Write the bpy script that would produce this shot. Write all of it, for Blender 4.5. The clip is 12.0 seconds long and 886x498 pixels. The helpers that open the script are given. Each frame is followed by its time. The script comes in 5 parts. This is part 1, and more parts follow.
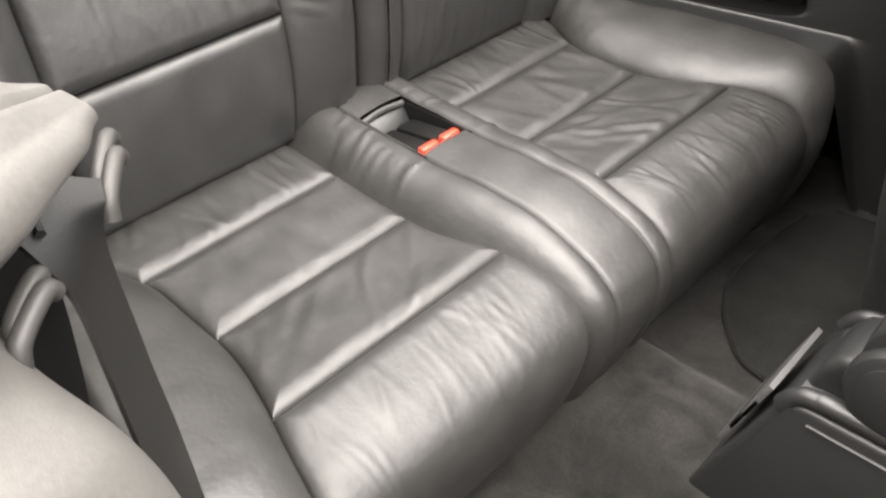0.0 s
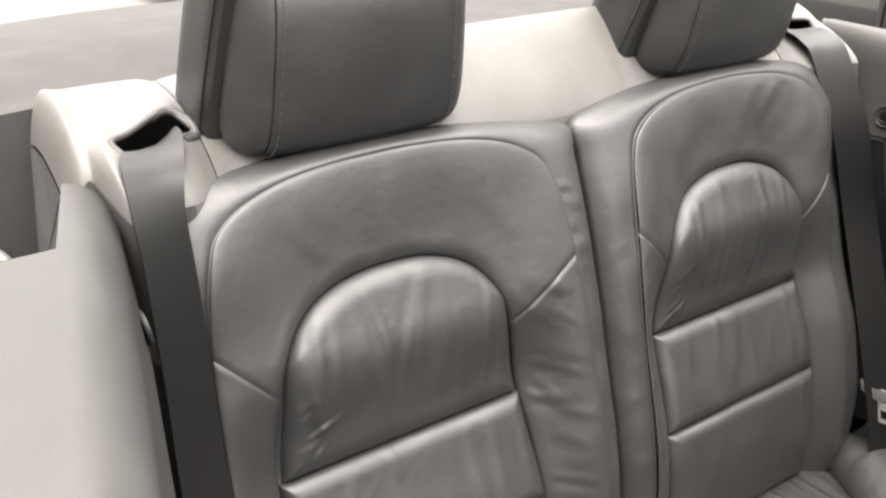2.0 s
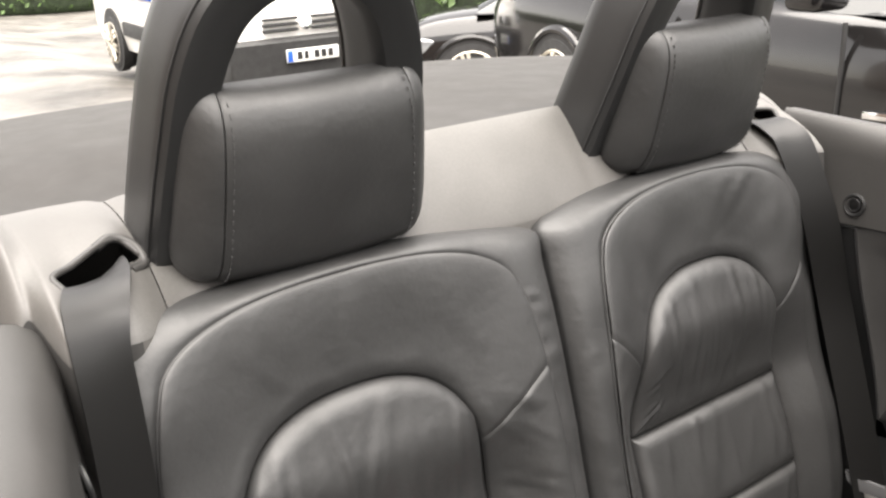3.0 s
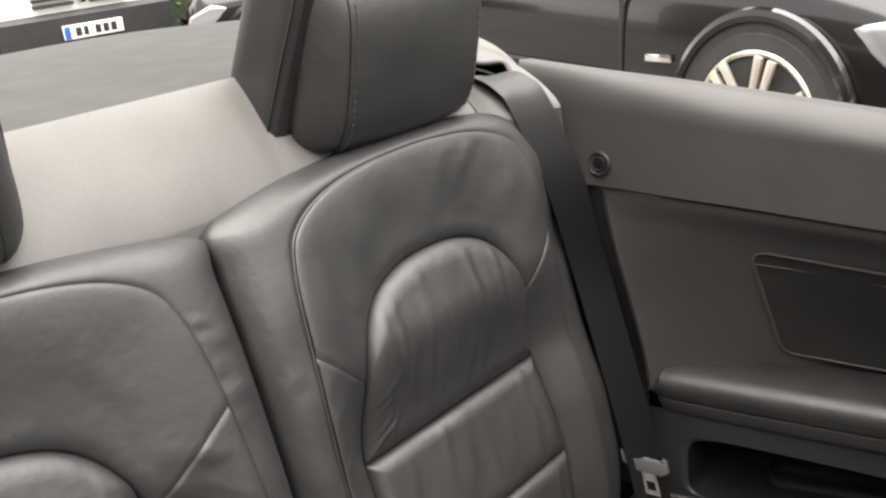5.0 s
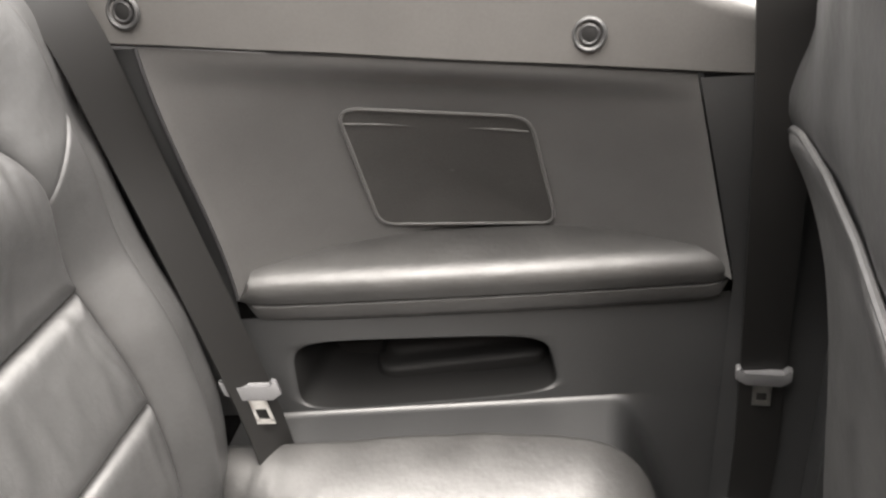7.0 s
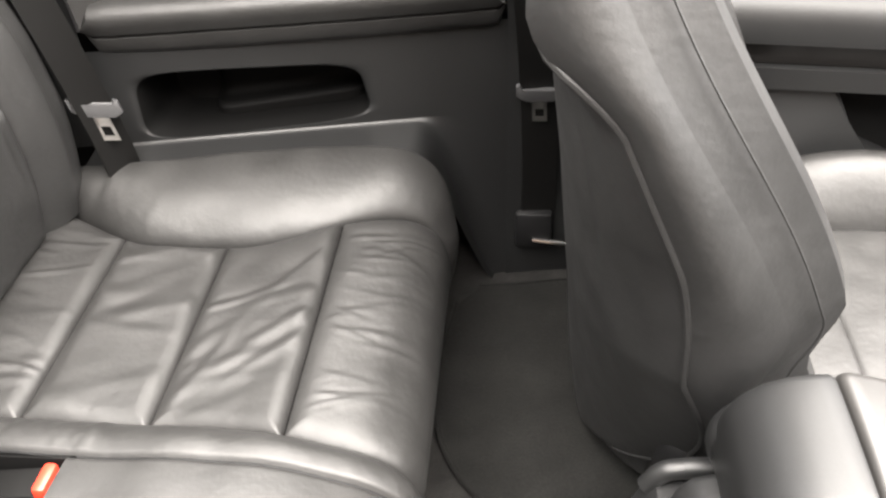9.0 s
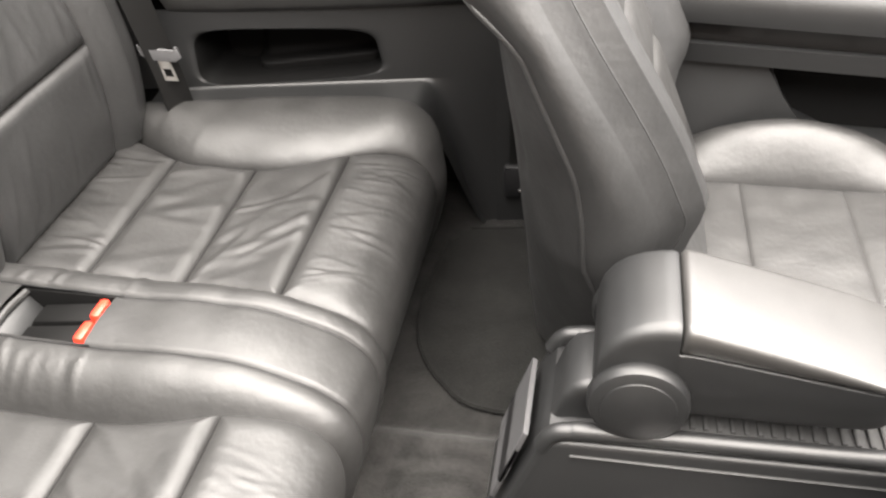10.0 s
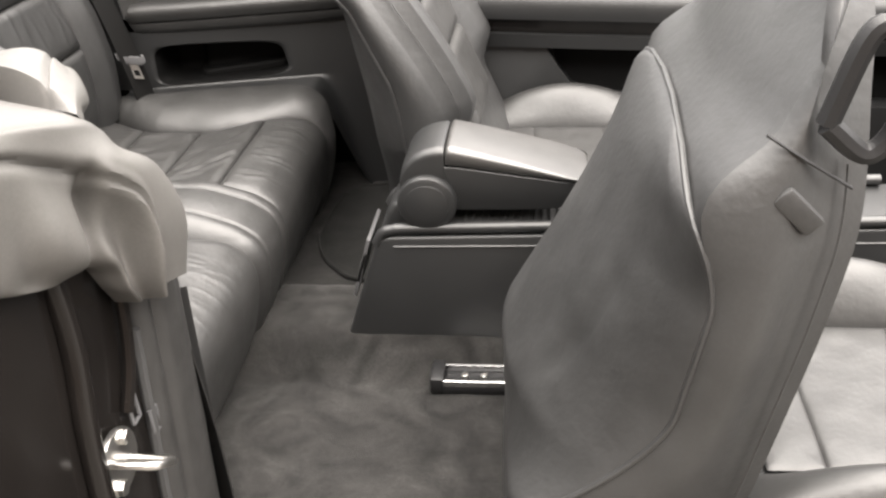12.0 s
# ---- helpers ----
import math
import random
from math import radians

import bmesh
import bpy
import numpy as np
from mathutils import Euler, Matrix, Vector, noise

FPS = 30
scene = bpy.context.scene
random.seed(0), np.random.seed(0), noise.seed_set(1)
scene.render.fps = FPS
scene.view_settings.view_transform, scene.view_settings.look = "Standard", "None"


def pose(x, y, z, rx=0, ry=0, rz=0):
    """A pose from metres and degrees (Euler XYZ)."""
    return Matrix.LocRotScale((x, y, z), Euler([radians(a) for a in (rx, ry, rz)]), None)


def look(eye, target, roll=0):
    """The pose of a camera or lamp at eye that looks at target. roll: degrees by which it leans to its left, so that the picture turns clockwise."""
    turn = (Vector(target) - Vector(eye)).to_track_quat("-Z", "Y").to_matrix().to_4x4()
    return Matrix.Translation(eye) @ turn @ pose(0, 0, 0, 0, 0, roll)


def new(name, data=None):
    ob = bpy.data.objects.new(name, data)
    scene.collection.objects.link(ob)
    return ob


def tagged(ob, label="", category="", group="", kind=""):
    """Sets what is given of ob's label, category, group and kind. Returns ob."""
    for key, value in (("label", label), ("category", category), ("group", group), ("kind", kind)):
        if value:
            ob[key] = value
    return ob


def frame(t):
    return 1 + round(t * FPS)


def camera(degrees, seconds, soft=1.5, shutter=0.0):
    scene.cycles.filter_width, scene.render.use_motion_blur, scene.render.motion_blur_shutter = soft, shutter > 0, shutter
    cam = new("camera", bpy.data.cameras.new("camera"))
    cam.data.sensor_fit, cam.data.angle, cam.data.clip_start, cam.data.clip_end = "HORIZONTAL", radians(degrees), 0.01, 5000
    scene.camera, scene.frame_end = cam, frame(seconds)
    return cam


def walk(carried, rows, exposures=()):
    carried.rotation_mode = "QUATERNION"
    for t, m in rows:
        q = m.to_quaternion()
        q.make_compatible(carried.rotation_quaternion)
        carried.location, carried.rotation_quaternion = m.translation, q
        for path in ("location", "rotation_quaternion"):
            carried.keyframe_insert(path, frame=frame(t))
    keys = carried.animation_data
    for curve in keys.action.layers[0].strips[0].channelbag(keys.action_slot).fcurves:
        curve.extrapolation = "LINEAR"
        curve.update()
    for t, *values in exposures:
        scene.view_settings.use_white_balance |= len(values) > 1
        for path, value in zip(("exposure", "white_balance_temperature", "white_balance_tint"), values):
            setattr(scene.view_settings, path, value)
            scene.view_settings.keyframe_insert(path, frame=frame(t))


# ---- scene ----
# ---------------- camera ----------------
cam = camera(54.4, 12.0, 2.4)
PATH = [
    (0, (0.96, -0.641, 1.255), (-0.111, 0.47, -0.018), -1.0),
    (0.5, (0.903, -0.61, 1.275), (-0.312, 0.42, 0.066), -0.9),
    (1, (0.868, -0.604, 1.302), (-0.521, 0.372, 0.246), -2.0),
    (1.5, (0.841, -0.574, 1.369), (-0.695, 0.359, 0.492), -3.1),
    (2, (0.801, -0.574, 1.408), (-0.807, 0.405, 0.733), -4.5),
    (2.5, (0.786, -0.57, 1.439), (-0.844, 0.444, 0.877), -5.3),
    (4.3, (0.737, -0.378, 1.453), (-0.725, 0.842, 0.841), -6.5),
    (4.5, (0.738, -0.361, 1.447), (-0.696, 0.886, 0.823), -6.8),
    (5, (0.732, -0.319, 1.415), (-0.625, 0.989, 0.745), -8.3),
    (5.5, (0.637, -0.258, 1.383), (-0.454, 1.242, 0.634), -8.2),
    (6, (0.588, -0.201, 1.349), (-0.281, 1.388, 0.501), -7.1),
    (6.5, (0.575, -0.17, 1.327), (-0.05, 1.491, 0.404), -6.0),
    (7, (0.584, -0.168, 1.316), (0.187, 1.523, 0.325), -4.8),
    (7.5, (0.593, -0.199, 1.276), (0.38, 1.464, 0.186), -3.4),
    (7.7, (0.591, -0.219, 1.26), (0.442, 1.424, 0.13), -2.4),
    (9.3, (0.752, -0.452, 1.26), (0.566, 1.097, 0.008), -2.6),
    (9.5, (0.774, -0.507, 1.275), (0.557, 1.054, 0.043), -1.6),
    (10, (0.852, -0.604, 1.299), (0.528, 0.948, 0.079), -2.7),
    (10.5, (0.907, -0.725, 1.315), (0.6, 0.864, 0.14), -3.7),
    (11, (0.966, -0.862, 1.32), (0.748, 0.752, 0.159), -4.8),
    (11.5, (1.03, -0.997, 1.314), (0.85, 0.641, 0.181), -4.0),
    (12, (1.09, -1.199, 1.322), (0.848, 0.502, 0.298), -3.9),
]
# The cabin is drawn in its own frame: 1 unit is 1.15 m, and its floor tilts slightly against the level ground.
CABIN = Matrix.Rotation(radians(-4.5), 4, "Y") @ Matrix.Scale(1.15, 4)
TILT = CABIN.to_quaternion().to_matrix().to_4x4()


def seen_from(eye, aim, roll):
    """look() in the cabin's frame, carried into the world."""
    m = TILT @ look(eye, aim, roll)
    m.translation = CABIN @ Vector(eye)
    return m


walk(cam, [(t, seen_from(eye, aim, roll)) for t, eye, aim, roll in PATH],
     exposures=[(0.0, 4.2), (0.5, 4.0), (1.0, 4.17), (1.5, 4.35), (2.0, 4.1), (2.5, 3.8), (4.5, 3.6), (5.0, 3.55), (5.7, 3.85), (6.5, 5.06), (7.0, 5.25), (7.5, 5.25), (9.5, 4.53), (10.5, 4.6), (11.0, 4.28), (11.5, 4.2), (12.0, 4.18)])

# ---------------- light ----------------
world = bpy.data.worlds.new("sky")
scene.world = world
world.use_nodes = True
wn, wl = world.node_tree.nodes, world.node_tree.links
sky = wn.new("ShaderNodeTexSky")
sky.sky_type, sky.sun_disc = "NISHITA", False
sky.sun_elevation, sky.sun_rotation = radians(75), radians(120)
sky.dust_density, sky.air_density = 1.0, 1.0
wn["Background"].inputs["Strength"].default_value = 0.06
pale = wn.new("ShaderNodeHueSaturation")
pale.inputs["Saturation"].default_value = 0.2
wl.new(sky.outputs["Color"], pale.inputs["Color"])
warm = wn.new("ShaderNodeMix")
warm.data_type, warm.blend_type = "RGBA", "MULTIPLY"
warm.inputs[0].default_value = 1.0
warm.inputs[7].default_value = (1.0, 0.92, 0.838, 1)
wl.new(pale.outputs["Color"], warm.inputs[6])
wl.new(warm.outputs[2], wn["Background"].inputs["Color"])
sun = new("sun", bpy.data.lights.new("sun", "SUN"))
sun.data.energy, sun.data.angle, sun.data.color = 1.5, radians(95), (1.0, 0.935, 0.865)
sun.matrix_world = look((0, 0, 0), (-0.1, 0.08, -1.0))


# ---------------- materials ----------------
def material(name, color, rough, metal=0.0, spec=0.5, grain=0.0, grain_size=0.002, blotch=0.0, blotch_size=0.08,
             bump=0.0, bump_size=0.002, coat=0.0, sheen=0.0, voronoi=False, swirl=0.0, wrinkle=0.0):
    m = bpy.data.materials.new(name)
    m.use_nodes = True
    n, l = m.node_tree.nodes, m.node_tree.links
    b = n["Principled BSDF"]
    b.inputs["Roughness"].default_value, b.inputs["Metallic"].default_value = rough, metal
    b.inputs["Specular IOR Level"].default_value, b.inputs["Coat Weight"].default_value = spec, coat
    b.inputs["Sheen Weight"].default_value = sheen
    b.inputs["Base Color"].default_value = (*color, 1)
    where = n.new("ShaderNodeTexCoord").outputs["Object"]

    def noisy(size, detail):
        t = n.new("ShaderNodeTexNoise")
        t.inputs["Scale"].default_value, t.inputs["Detail"].default_value = 1 / size, detail
        t.inputs["Distortion"].default_value = swirl
        l.new(where, t.inputs["Vector"])
        return t.outputs["Fac"]

    def spread(fac, low, high):
        r = n.new("ShaderNodeMapRange")
        r.inputs["From Min"].default_value, r.inputs["From Max"].default_value = 0.3, 0.7
        r.inputs["To Min"].default_value, r.inputs["To Max"].default_value = low, high
        l.new(fac, r.inputs["Value"])
        return r.outputs["Result"]

    if grain or blotch:
        a = spread(noisy(grain_size, 4), 1 - grain, 1 + grain)
        c = spread(noisy(blotch_size, 5), 1 - blotch, 1 + blotch)
        mul = n.new("ShaderNodeMath")
        mul.operation = "MULTIPLY"
        l.new(a, mul.inputs[0]), l.new(c, mul.inputs[1])
        hue = n.new("ShaderNodeVectorMath")
        hue.operation = "SCALE"
        hue.inputs[0].default_value = color
        l.new(mul.outputs[0], hue.inputs["Scale"])
        l.new(hue.outputs[0], b.inputs["Base Color"])
        l.new(spread(noisy(blotch_size * 0.6, 4), rough * (1 - 0.5 * blotch), rough * (1 + 0.5 * blotch)), b.inputs["Roughness"])
    if bump:
        if voronoi:
            t = n.new("ShaderNodeTexVoronoi")
            t.inputs["Scale"].default_value = 1 / bump_size
            l.new(where, t.inputs["Vector"])
            high = t.outputs["Distance"]
        else:
            high = noisy(bump_size, 3)
        u = n.new("ShaderNodeBump")
        u.inputs["Strength"].default_value, u.inputs["Distance"].default_value = bump, bump_size * 0.5
        l.new(high, u.inputs["Height"])
        l.new(u.outputs["Normal"], b.inputs["Normal"])
        if wrinkle:
            w = n.new("ShaderNodeBump")
            w.inputs["Strength"].default_value, w.inputs["Distance"].default_value = wrinkle, 0.004
            l.new(noisy(0.011, 5), w.inputs["Height"])
            l.new(w.outputs["Normal"], u.inputs["Normal"])
    return m


LEATHER = material("leather", (0.0162, 0.0163, 0.0164), 0.50, spec=0.62, grain=0.12, grain_size=0.004, blotch=0.18, blotch_size=0.07, bump=0.07, bump_size=0.0014, voronoi=True, wrinkle=0.16)
LEATHER_SEAT = material("seat_leather", (0.0162, 0.0160, 0.0157), 0.50, spec=0.60, grain=0.12, grain_size=0.004, blotch=0.2, blotch_size=0.06, bump=0.06, bump_size=0.0014, voronoi=True, wrinkle=0.16)
LID_LEATHER = material("lid_leather", (0.022, 0.0212, 0.0202), 0.40, spec=0.9, grain=0.12, grain_size=0.004, blotch=0.15, blotch_size=0.05, bump=0.05, bump_size=0.0014, voronoi=True)
STITCH = material("stitching", (0.032, 0.032, 0.032), 0.6)
PLASTIC = material("grained_plastic", (0.0112, 0.0115, 0.0118), 0.43, spec=0.5, grain=0.1, grain_size=0.003, blotch=0.08, bump=0.10, bump_size=0.0011, voronoi=True)
PLASTIC_DARK = material("black_plastic", (0.008, 0.008, 0.0085), 0.45, spec=0.35, grain=0.1, grain_size=0.003, bump=0.15, bump_size=0.002)
# Black of the buckles; in recesses it puts their inner shade into the colour.
BLACK_AND_SHADE = material("black_and_shade", (0.0032, 0.0032, 0.0032), 0.7, spec=0.12, grain=0.1, grain_size=0.003, bump=0.2, bump_size=0.002)
PANEL = material("panel_trim", (0.0280, 0.0272, 0.0262), 0.48, spec=0.38, grain=0.08, grain_size=0.003, blotch=0.08, bump=0.10, bump_size=0.0011, voronoi=True)
TRIM = material("soft_trim", (0.065, 0.0625, 0.059), 0.5, grain=0.08, grain_size=0.003, blotch=0.1, bump=0.12, bump_size=0.0011, voronoi=True)
CLOTH = material("trim_cloth", (0.0225, 0.0220, 0.0215), 0.6, spec=0.35, grain=0.15, grain_size=0.0015, blotch=0.12, bump=0.3, bump_size=0.0012, sheen=0.15)
CARPET = material("carpet", (0.0135, 0.0131, 0.0125), 0.95, grain=0.4, grain_size=0.003, blotch=0.5, blotch_size=0.11, bump=0.9, bump_size=0.003, spec=0.1, sheen=0.06, swirl=1.6)
MAT_CARPET = material("mat_carpet", (0.0075, 0.0075, 0.007), 0.95, grain=0.4, grain_size=0.003, blotch=0.25, blotch_size=0.07, bump=0.9, bump_size=0.003, spec=0.1, sheen=0.05)
SPEAKER = material("speaker_mesh", (0.021, 0.0205, 0.0198), 0.65, spec=0.3, grain=0.25, grain_size=0.0012, blotch=0.1, bump=0.5, bump_size=0.0016, voronoi=True)
WEBBING = material("webbing", (0.0030, 0.0029, 0.0028), 0.44, spec=0.45, grain=0.15, grain_size=0.0015, bump=0.15, bump_size=0.0014)
RED = material("red_plastic", (0.65, 0.04, 0.02), 0.35)
STEEL = material("steel", (0.55, 0.54, 0.52), 0.3, metal=1.0, grain=0.1, blotch=0.1)
CHROME = material("chrome", (0.8, 0.8, 0.8), 0.12, metal=1.0)
GREY_PLASTIC = material("grey_plastic", (0.055, 0.055, 0.057), 0.45, grain=0.08)
PAINT_BLACK = material("black_paint", (0.008, 0.0075, 0.0075), 0.15, spec=0.4, coat=0.35, blotch=0.1)
PAINT_JAMB = material("jamb_paint", (0.006, 0.0052, 0.0048), 0.18, spec=0.25, blotch=0.1)
SEAL = material("seal_rubber", (0.016, 0.0155, 0.015), 0.55, spec=0.4, grain=0.15, blotch=0.2, blotch_size=0.03, bump=0.2, bump_size=0.002)
RUBBER = material("rubber", (0.02, 0.02, 0.02), 0.75, grain=0.2, blotch=0.2)
GLASS = material("dark_glass", (0.01, 0.012, 0.012), 0.05, spec=0.6)
ASPHALT = material("wet_asphalt", (0.090, 0.084, 0.075), 0.55, grain=0.35, grain_size=0.012, blotch=0.6, blotch_size=0.9, bump=0.5, bump_size=0.012)
CANVAS = material("hood_canvas", (0.0150, 0.0138, 0.0126), 0.8, grain=0.2, grain_size=0.002, blotch=0.12, bump=0.4, bump_size=0.0018)
PLATE = material("plate_white", (0.75, 0.75, 0.72), 0.35)
PLATE_INK = material("plate_ink", (0.02, 0.02, 0.02), 0.4)
BLUE = material("plate_blue", (0.02, 0.1, 0.5), 0.4)
LEAF = material("leaf", (0.05, 0.09, 0.02), 0.6, grain=0.3, grain_size=0.05, blotch=0.4, blotch_size=0.2)


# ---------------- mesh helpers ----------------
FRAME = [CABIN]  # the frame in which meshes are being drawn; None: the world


def link(bm, name, mat, parent=None, smooth=True):
    me = bpy.data.meshes.new(name)
    bmesh.ops.recalc_face_normals(bm, faces=bm.faces)
    if FRAME[0]:
        bmesh.ops.transform(bm, matrix=FRAME[0], verts=bm.verts)
    bm.to_mesh(me)
    bm.free()
    me.materials.append(mat)
    if smooth:
        me.polygons.foreach_set("use_smooth", [True] * len(me.polygons))
        me.set_sharp_from_angle(angle=radians(42))
    ob = new(name, me)
    if parent:
        ob.parent = parent
    return ob


def part(name, bm, mat, parent, label="", smooth=True):
    ob = link(bm, name, mat, parent, smooth)
    if label:
        tagged(ob, label)
    return ob


def thing(name, label, category, group="", kind="", at=(0, 0, 0)):
    ob = new(name)
    ob.empty_display_size = 0.05
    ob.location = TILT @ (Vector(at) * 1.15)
    return tagged(ob, label, category, group, kind)


def grid(f, us, vs):
    """A sheet of quads through f(u, v)."""
    bm = bmesh.new()
    rows = [[bm.verts.new(f(u, v)) for v in vs] for u in us]
    for a, b in zip(rows, rows[1:]):
        for i in range(len(vs) - 1):
            bm.faces.new((a[i], a[i + 1], b[i + 1], b[i]))
    return bm


def lin(a, b, n):
    return [a + (b - a) * i / (n - 1) for i in range(n)]


def loft(loops, caps=True, closed=True):
    """A skin over loops of equally many points."""
    bm = bmesh.new()
    rows = [[bm.verts.new(p) for p in loop] for loop in loops]
    n = len(rows[0])
    for a, b in zip(rows, rows[1:]):
        for i in range(n if closed else n - 1):
            bm.faces.new((a[i], a[(i + 1) % n], b[(i + 1) % n], b[i]))
    if caps:
        bm.faces.new(rows[0]), bm.faces.new(rows[-1])
    return bm


def oval(w, d, e=4.0, n=28):
    """Points of a rounded rectangle w by d; a higher e makes squarer corners."""
    pts = []
    for i in range(n):
        a = 2 * math.pi * i / n
        c, s = math.cos(a), math.sin(a)
        k = (abs(c) ** e + abs(s) ** e) ** (-1 / e)
        pts.append((c * k * w / 2, s * k * d / 2))
    return pts


def rbox(x0, x1, y0, y1, z0, z1, r=0.005, seg=2):
    bm = bmesh.new()
    bmesh.ops.create_cube(bm, size=1)
    for v in bm.verts:
        v.co = Vector(((x0 + x1) / 2 + v.co.x * (x1 - x0), (y0 + y1) / 2 + v.co.y * (y1 - y0), (z0 + z1) / 2 + v.co.z * (z1 - z0)))
    if r:
        bmesh.ops.bevel(bm, geom=bm.edges[:], offset=r, segments=seg, affect="EDGES", profile=0.5)
    return bm


def prism(pts, axis, a, b, r=0.004, seg=2):
    """The outline pts drawn out along an axis from a to b, with bevelled rims."""
    def put(p, h):
        return {"x": (h, *p), "y": (p[0], h, p[1]), "z": (*p, h)}[axis]
    bm = bmesh.new()
    low, high = [bm.verts.new(put(p, a)) for p in pts], [bm.verts.new(put(p, b)) for p in pts]
    n = len(pts)
    caps = [bm.faces.new(low), bm.faces.new(high)]
    for i in range(n):
        bm.faces.new((low[i], low[(i + 1) % n], high[(i + 1) % n], high[i]))
    if r:
        rim = list({e for f in caps for e in f.edges})
        bmesh.ops.bevel(bm, geom=rim, offset=r, segments=seg, affect="EDGES", profile=0.5)
    return bm


def smooth_line(pts, n=40):
    """A soft curve (Catmull-Rom) through pts, as n points."""
    p = [Vector(q) for q in pts]
    p = [2 * p[0] - p[1]] + p + [2 * p[-1] - p[-2]]
    out, m = [], len(p) - 3
    for i in range(n):
        t = i * m / (n - 1)
        k = min(int(t), m - 1)
        t -= k
        a, b, c, d = p[k:k + 4]
        out.append(0.5 * (2 * b + (c - a) * t + (2 * a - 5 * b + 4 * c - d) * t * t + (3 * b - a - 3 * c + d) * t ** 3))
    return out


def tube(pts, r, n=10, closed=False):
    """A round bar along pts."""
    loops, prev = [], None
    pts = [Vector(p) for p in pts]
    for i, p in enumerate(pts):
        t = (pts[min(i + 1, len(pts) - 1)] - pts[max(i - 1, 0)]).normalized()
        side = (prev - t * prev.dot(t)) if prev else t.orthogonal()
        side.normalize()
        prev = side
        up = t.cross(side)
        loops.append([p + r * (math.cos(2 * math.pi * k / n) * side + math.sin(2 * math.pi * k / n) * up) for k in range(n)])
    return loft(loops)


def strap(pts, sides, width, thick=0.0016):
    """A flat band along pts; sides gives the direction across the band at each point."""
    loops = []
    pts = [Vector(p) for p in pts]
    for i, p in enumerate(pts):
        t = (pts[min(i + 1, len(pts) - 1)] - pts[max(i - 1, 0)]).normalized()
        s = Vector(sides[i])
        s = (s - t * s.dot(t)).normalized()
        n = t.cross(s)
        loops.append([p + s * a * width / 2 + n * b * thick / 2 for a, b in ((-1, -1), (-0.5, -1), (0, -1), (0.5, -1), (1, -1), (1, 1), (0.5, 1), (0, 1), (-0.5, 1), (-1, 1))])
    return loft(loops)


def disc(center, normal, r, h, bevel=0.003, n=32):
    bm = bmesh.new()
    q = Vector(normal).to_track_quat("Z", "Y").to_matrix().to_4x4()
    bmesh.ops.create_cone(bm, cap_ends=True, segments=n, radius1=r, radius2=r, depth=h, matrix=Matrix.Translation(center) @ q)
    if bevel:
        rim = [e for e in bm.edges if len(e.link_faces) == 2 and any(len(f.verts) > 4 for f in e.link_faces)]
        bmesh.ops.bevel(bm, geom=rim, offset=bevel, segments=2, affect="EDGES", profile=0.5)
    return bm


def ring(center, normal, r, w, n=36):
    q = Vector(normal).to_track_quat("Z", "Y").to_matrix()
    bm = bmesh.new()
    rows = []
    for i in range(n):
        a = 2 * math.pi * i / n
        out = q @ Vector((math.cos(a), math.sin(a), 0))
        up = q @ Vector((0, 0, 1))
        rows.append([bm.verts.new(Vector(center) + out * (r + w * math.cos(b)) + up * w * math.sin(b)) for b in lin(0, 2 * math.pi * 7 / 8, 8)])
    for i in range(n):
        a, b = rows[i], rows[(i + 1) % n]
        for k in range(8):
            bm.faces.new((a[k], a[(k + 1) % 8], b[(k + 1) % 8], b[k]))
    return bm


def add(bm, other):
    me = bpy.data.meshes.new("tmp")
    other.to_mesh(me)
    other.free()
    bm.from_mesh(me)
    bpy.data.meshes.remove(me)
    return bm


def stitches(pts, length=0.0045, gap=0.003, r=0.0007):
    """A row of short threads along a line."""
    bm = bmesh.new()
    pts = [Vector(p) for p in pts]
    walk_on = 0.0
    for a, b in zip(pts, pts[1:]):
        seg = (b - a).length
        while walk_on + length < seg:
            d = (b - a).normalized()
            p, q = a + d * walk_on, a + d * (walk_on + length)
            s = d.orthogonal().normalized() * r
            u = d.cross(s).normalized() * r
            ends = [[bm.verts.new(c + k) for k in (s, u, -s, -u)] for c in (p, q)]
            for i in range(4):
                bm.faces.new((ends[0][i], ends[0][(i + 1) % 4], ends[1][(i + 1) % 4], ends[1][i]))
            bm.faces.new(ends[0]), bm.faces.new(ends[1])
            walk_on += length + gap
        walk_on = max(0.0, walk_on - seg)
    return bm


def wave(x, y, z=0.0, size=0.05, seed=0):
    return noise.noise(Vector((x / size + seed * 7.3, y / size - seed * 3.1, z / size + seed)))


def smooth01(t):
    t = min(1.0, max(0.0, t))
    return t * t * (3 - 2 * t)


def make_folds(seed, count, xs, ys, angle, spread, length, width, high):
    """Creases of a leather panel: middle, direction, half length, half width, height and bend of each."""
    rnd = random.Random(seed)
    folds = []
    for _ in range(count):
        g = radians(angle + rnd.gauss(0, spread))
        folds.append((rnd.uniform(*xs), rnd.uniform(*ys), math.cos(g), math.sin(g), length * rnd.uniform(0.55, 1.2),
                      width * rnd.uniform(0.7, 1.4), high * rnd.uniform(0.4, 1.3), rnd.uniform(-2.2, 2.2)))
    return folds


def fold_height(folds, x, y):
    h = 0.0
    for cx, cy, c, s, half_len, half_wide, high, bend in folds:
        l = (x - cx) * c + (y - cy) * s
        if abs(l) >= half_len:
            continue
        w = (y - cy) * c - (x - cx) * s - bend * l * l
        if abs(w) < 3.5 * half_wide:
            q = w / half_wide
            fade = 1 - (l / half_len) ** 2
            h += high * fade * (math.exp(-q * q) - 0.55 * math.exp(-(q - 1.5) ** 2))
    return h


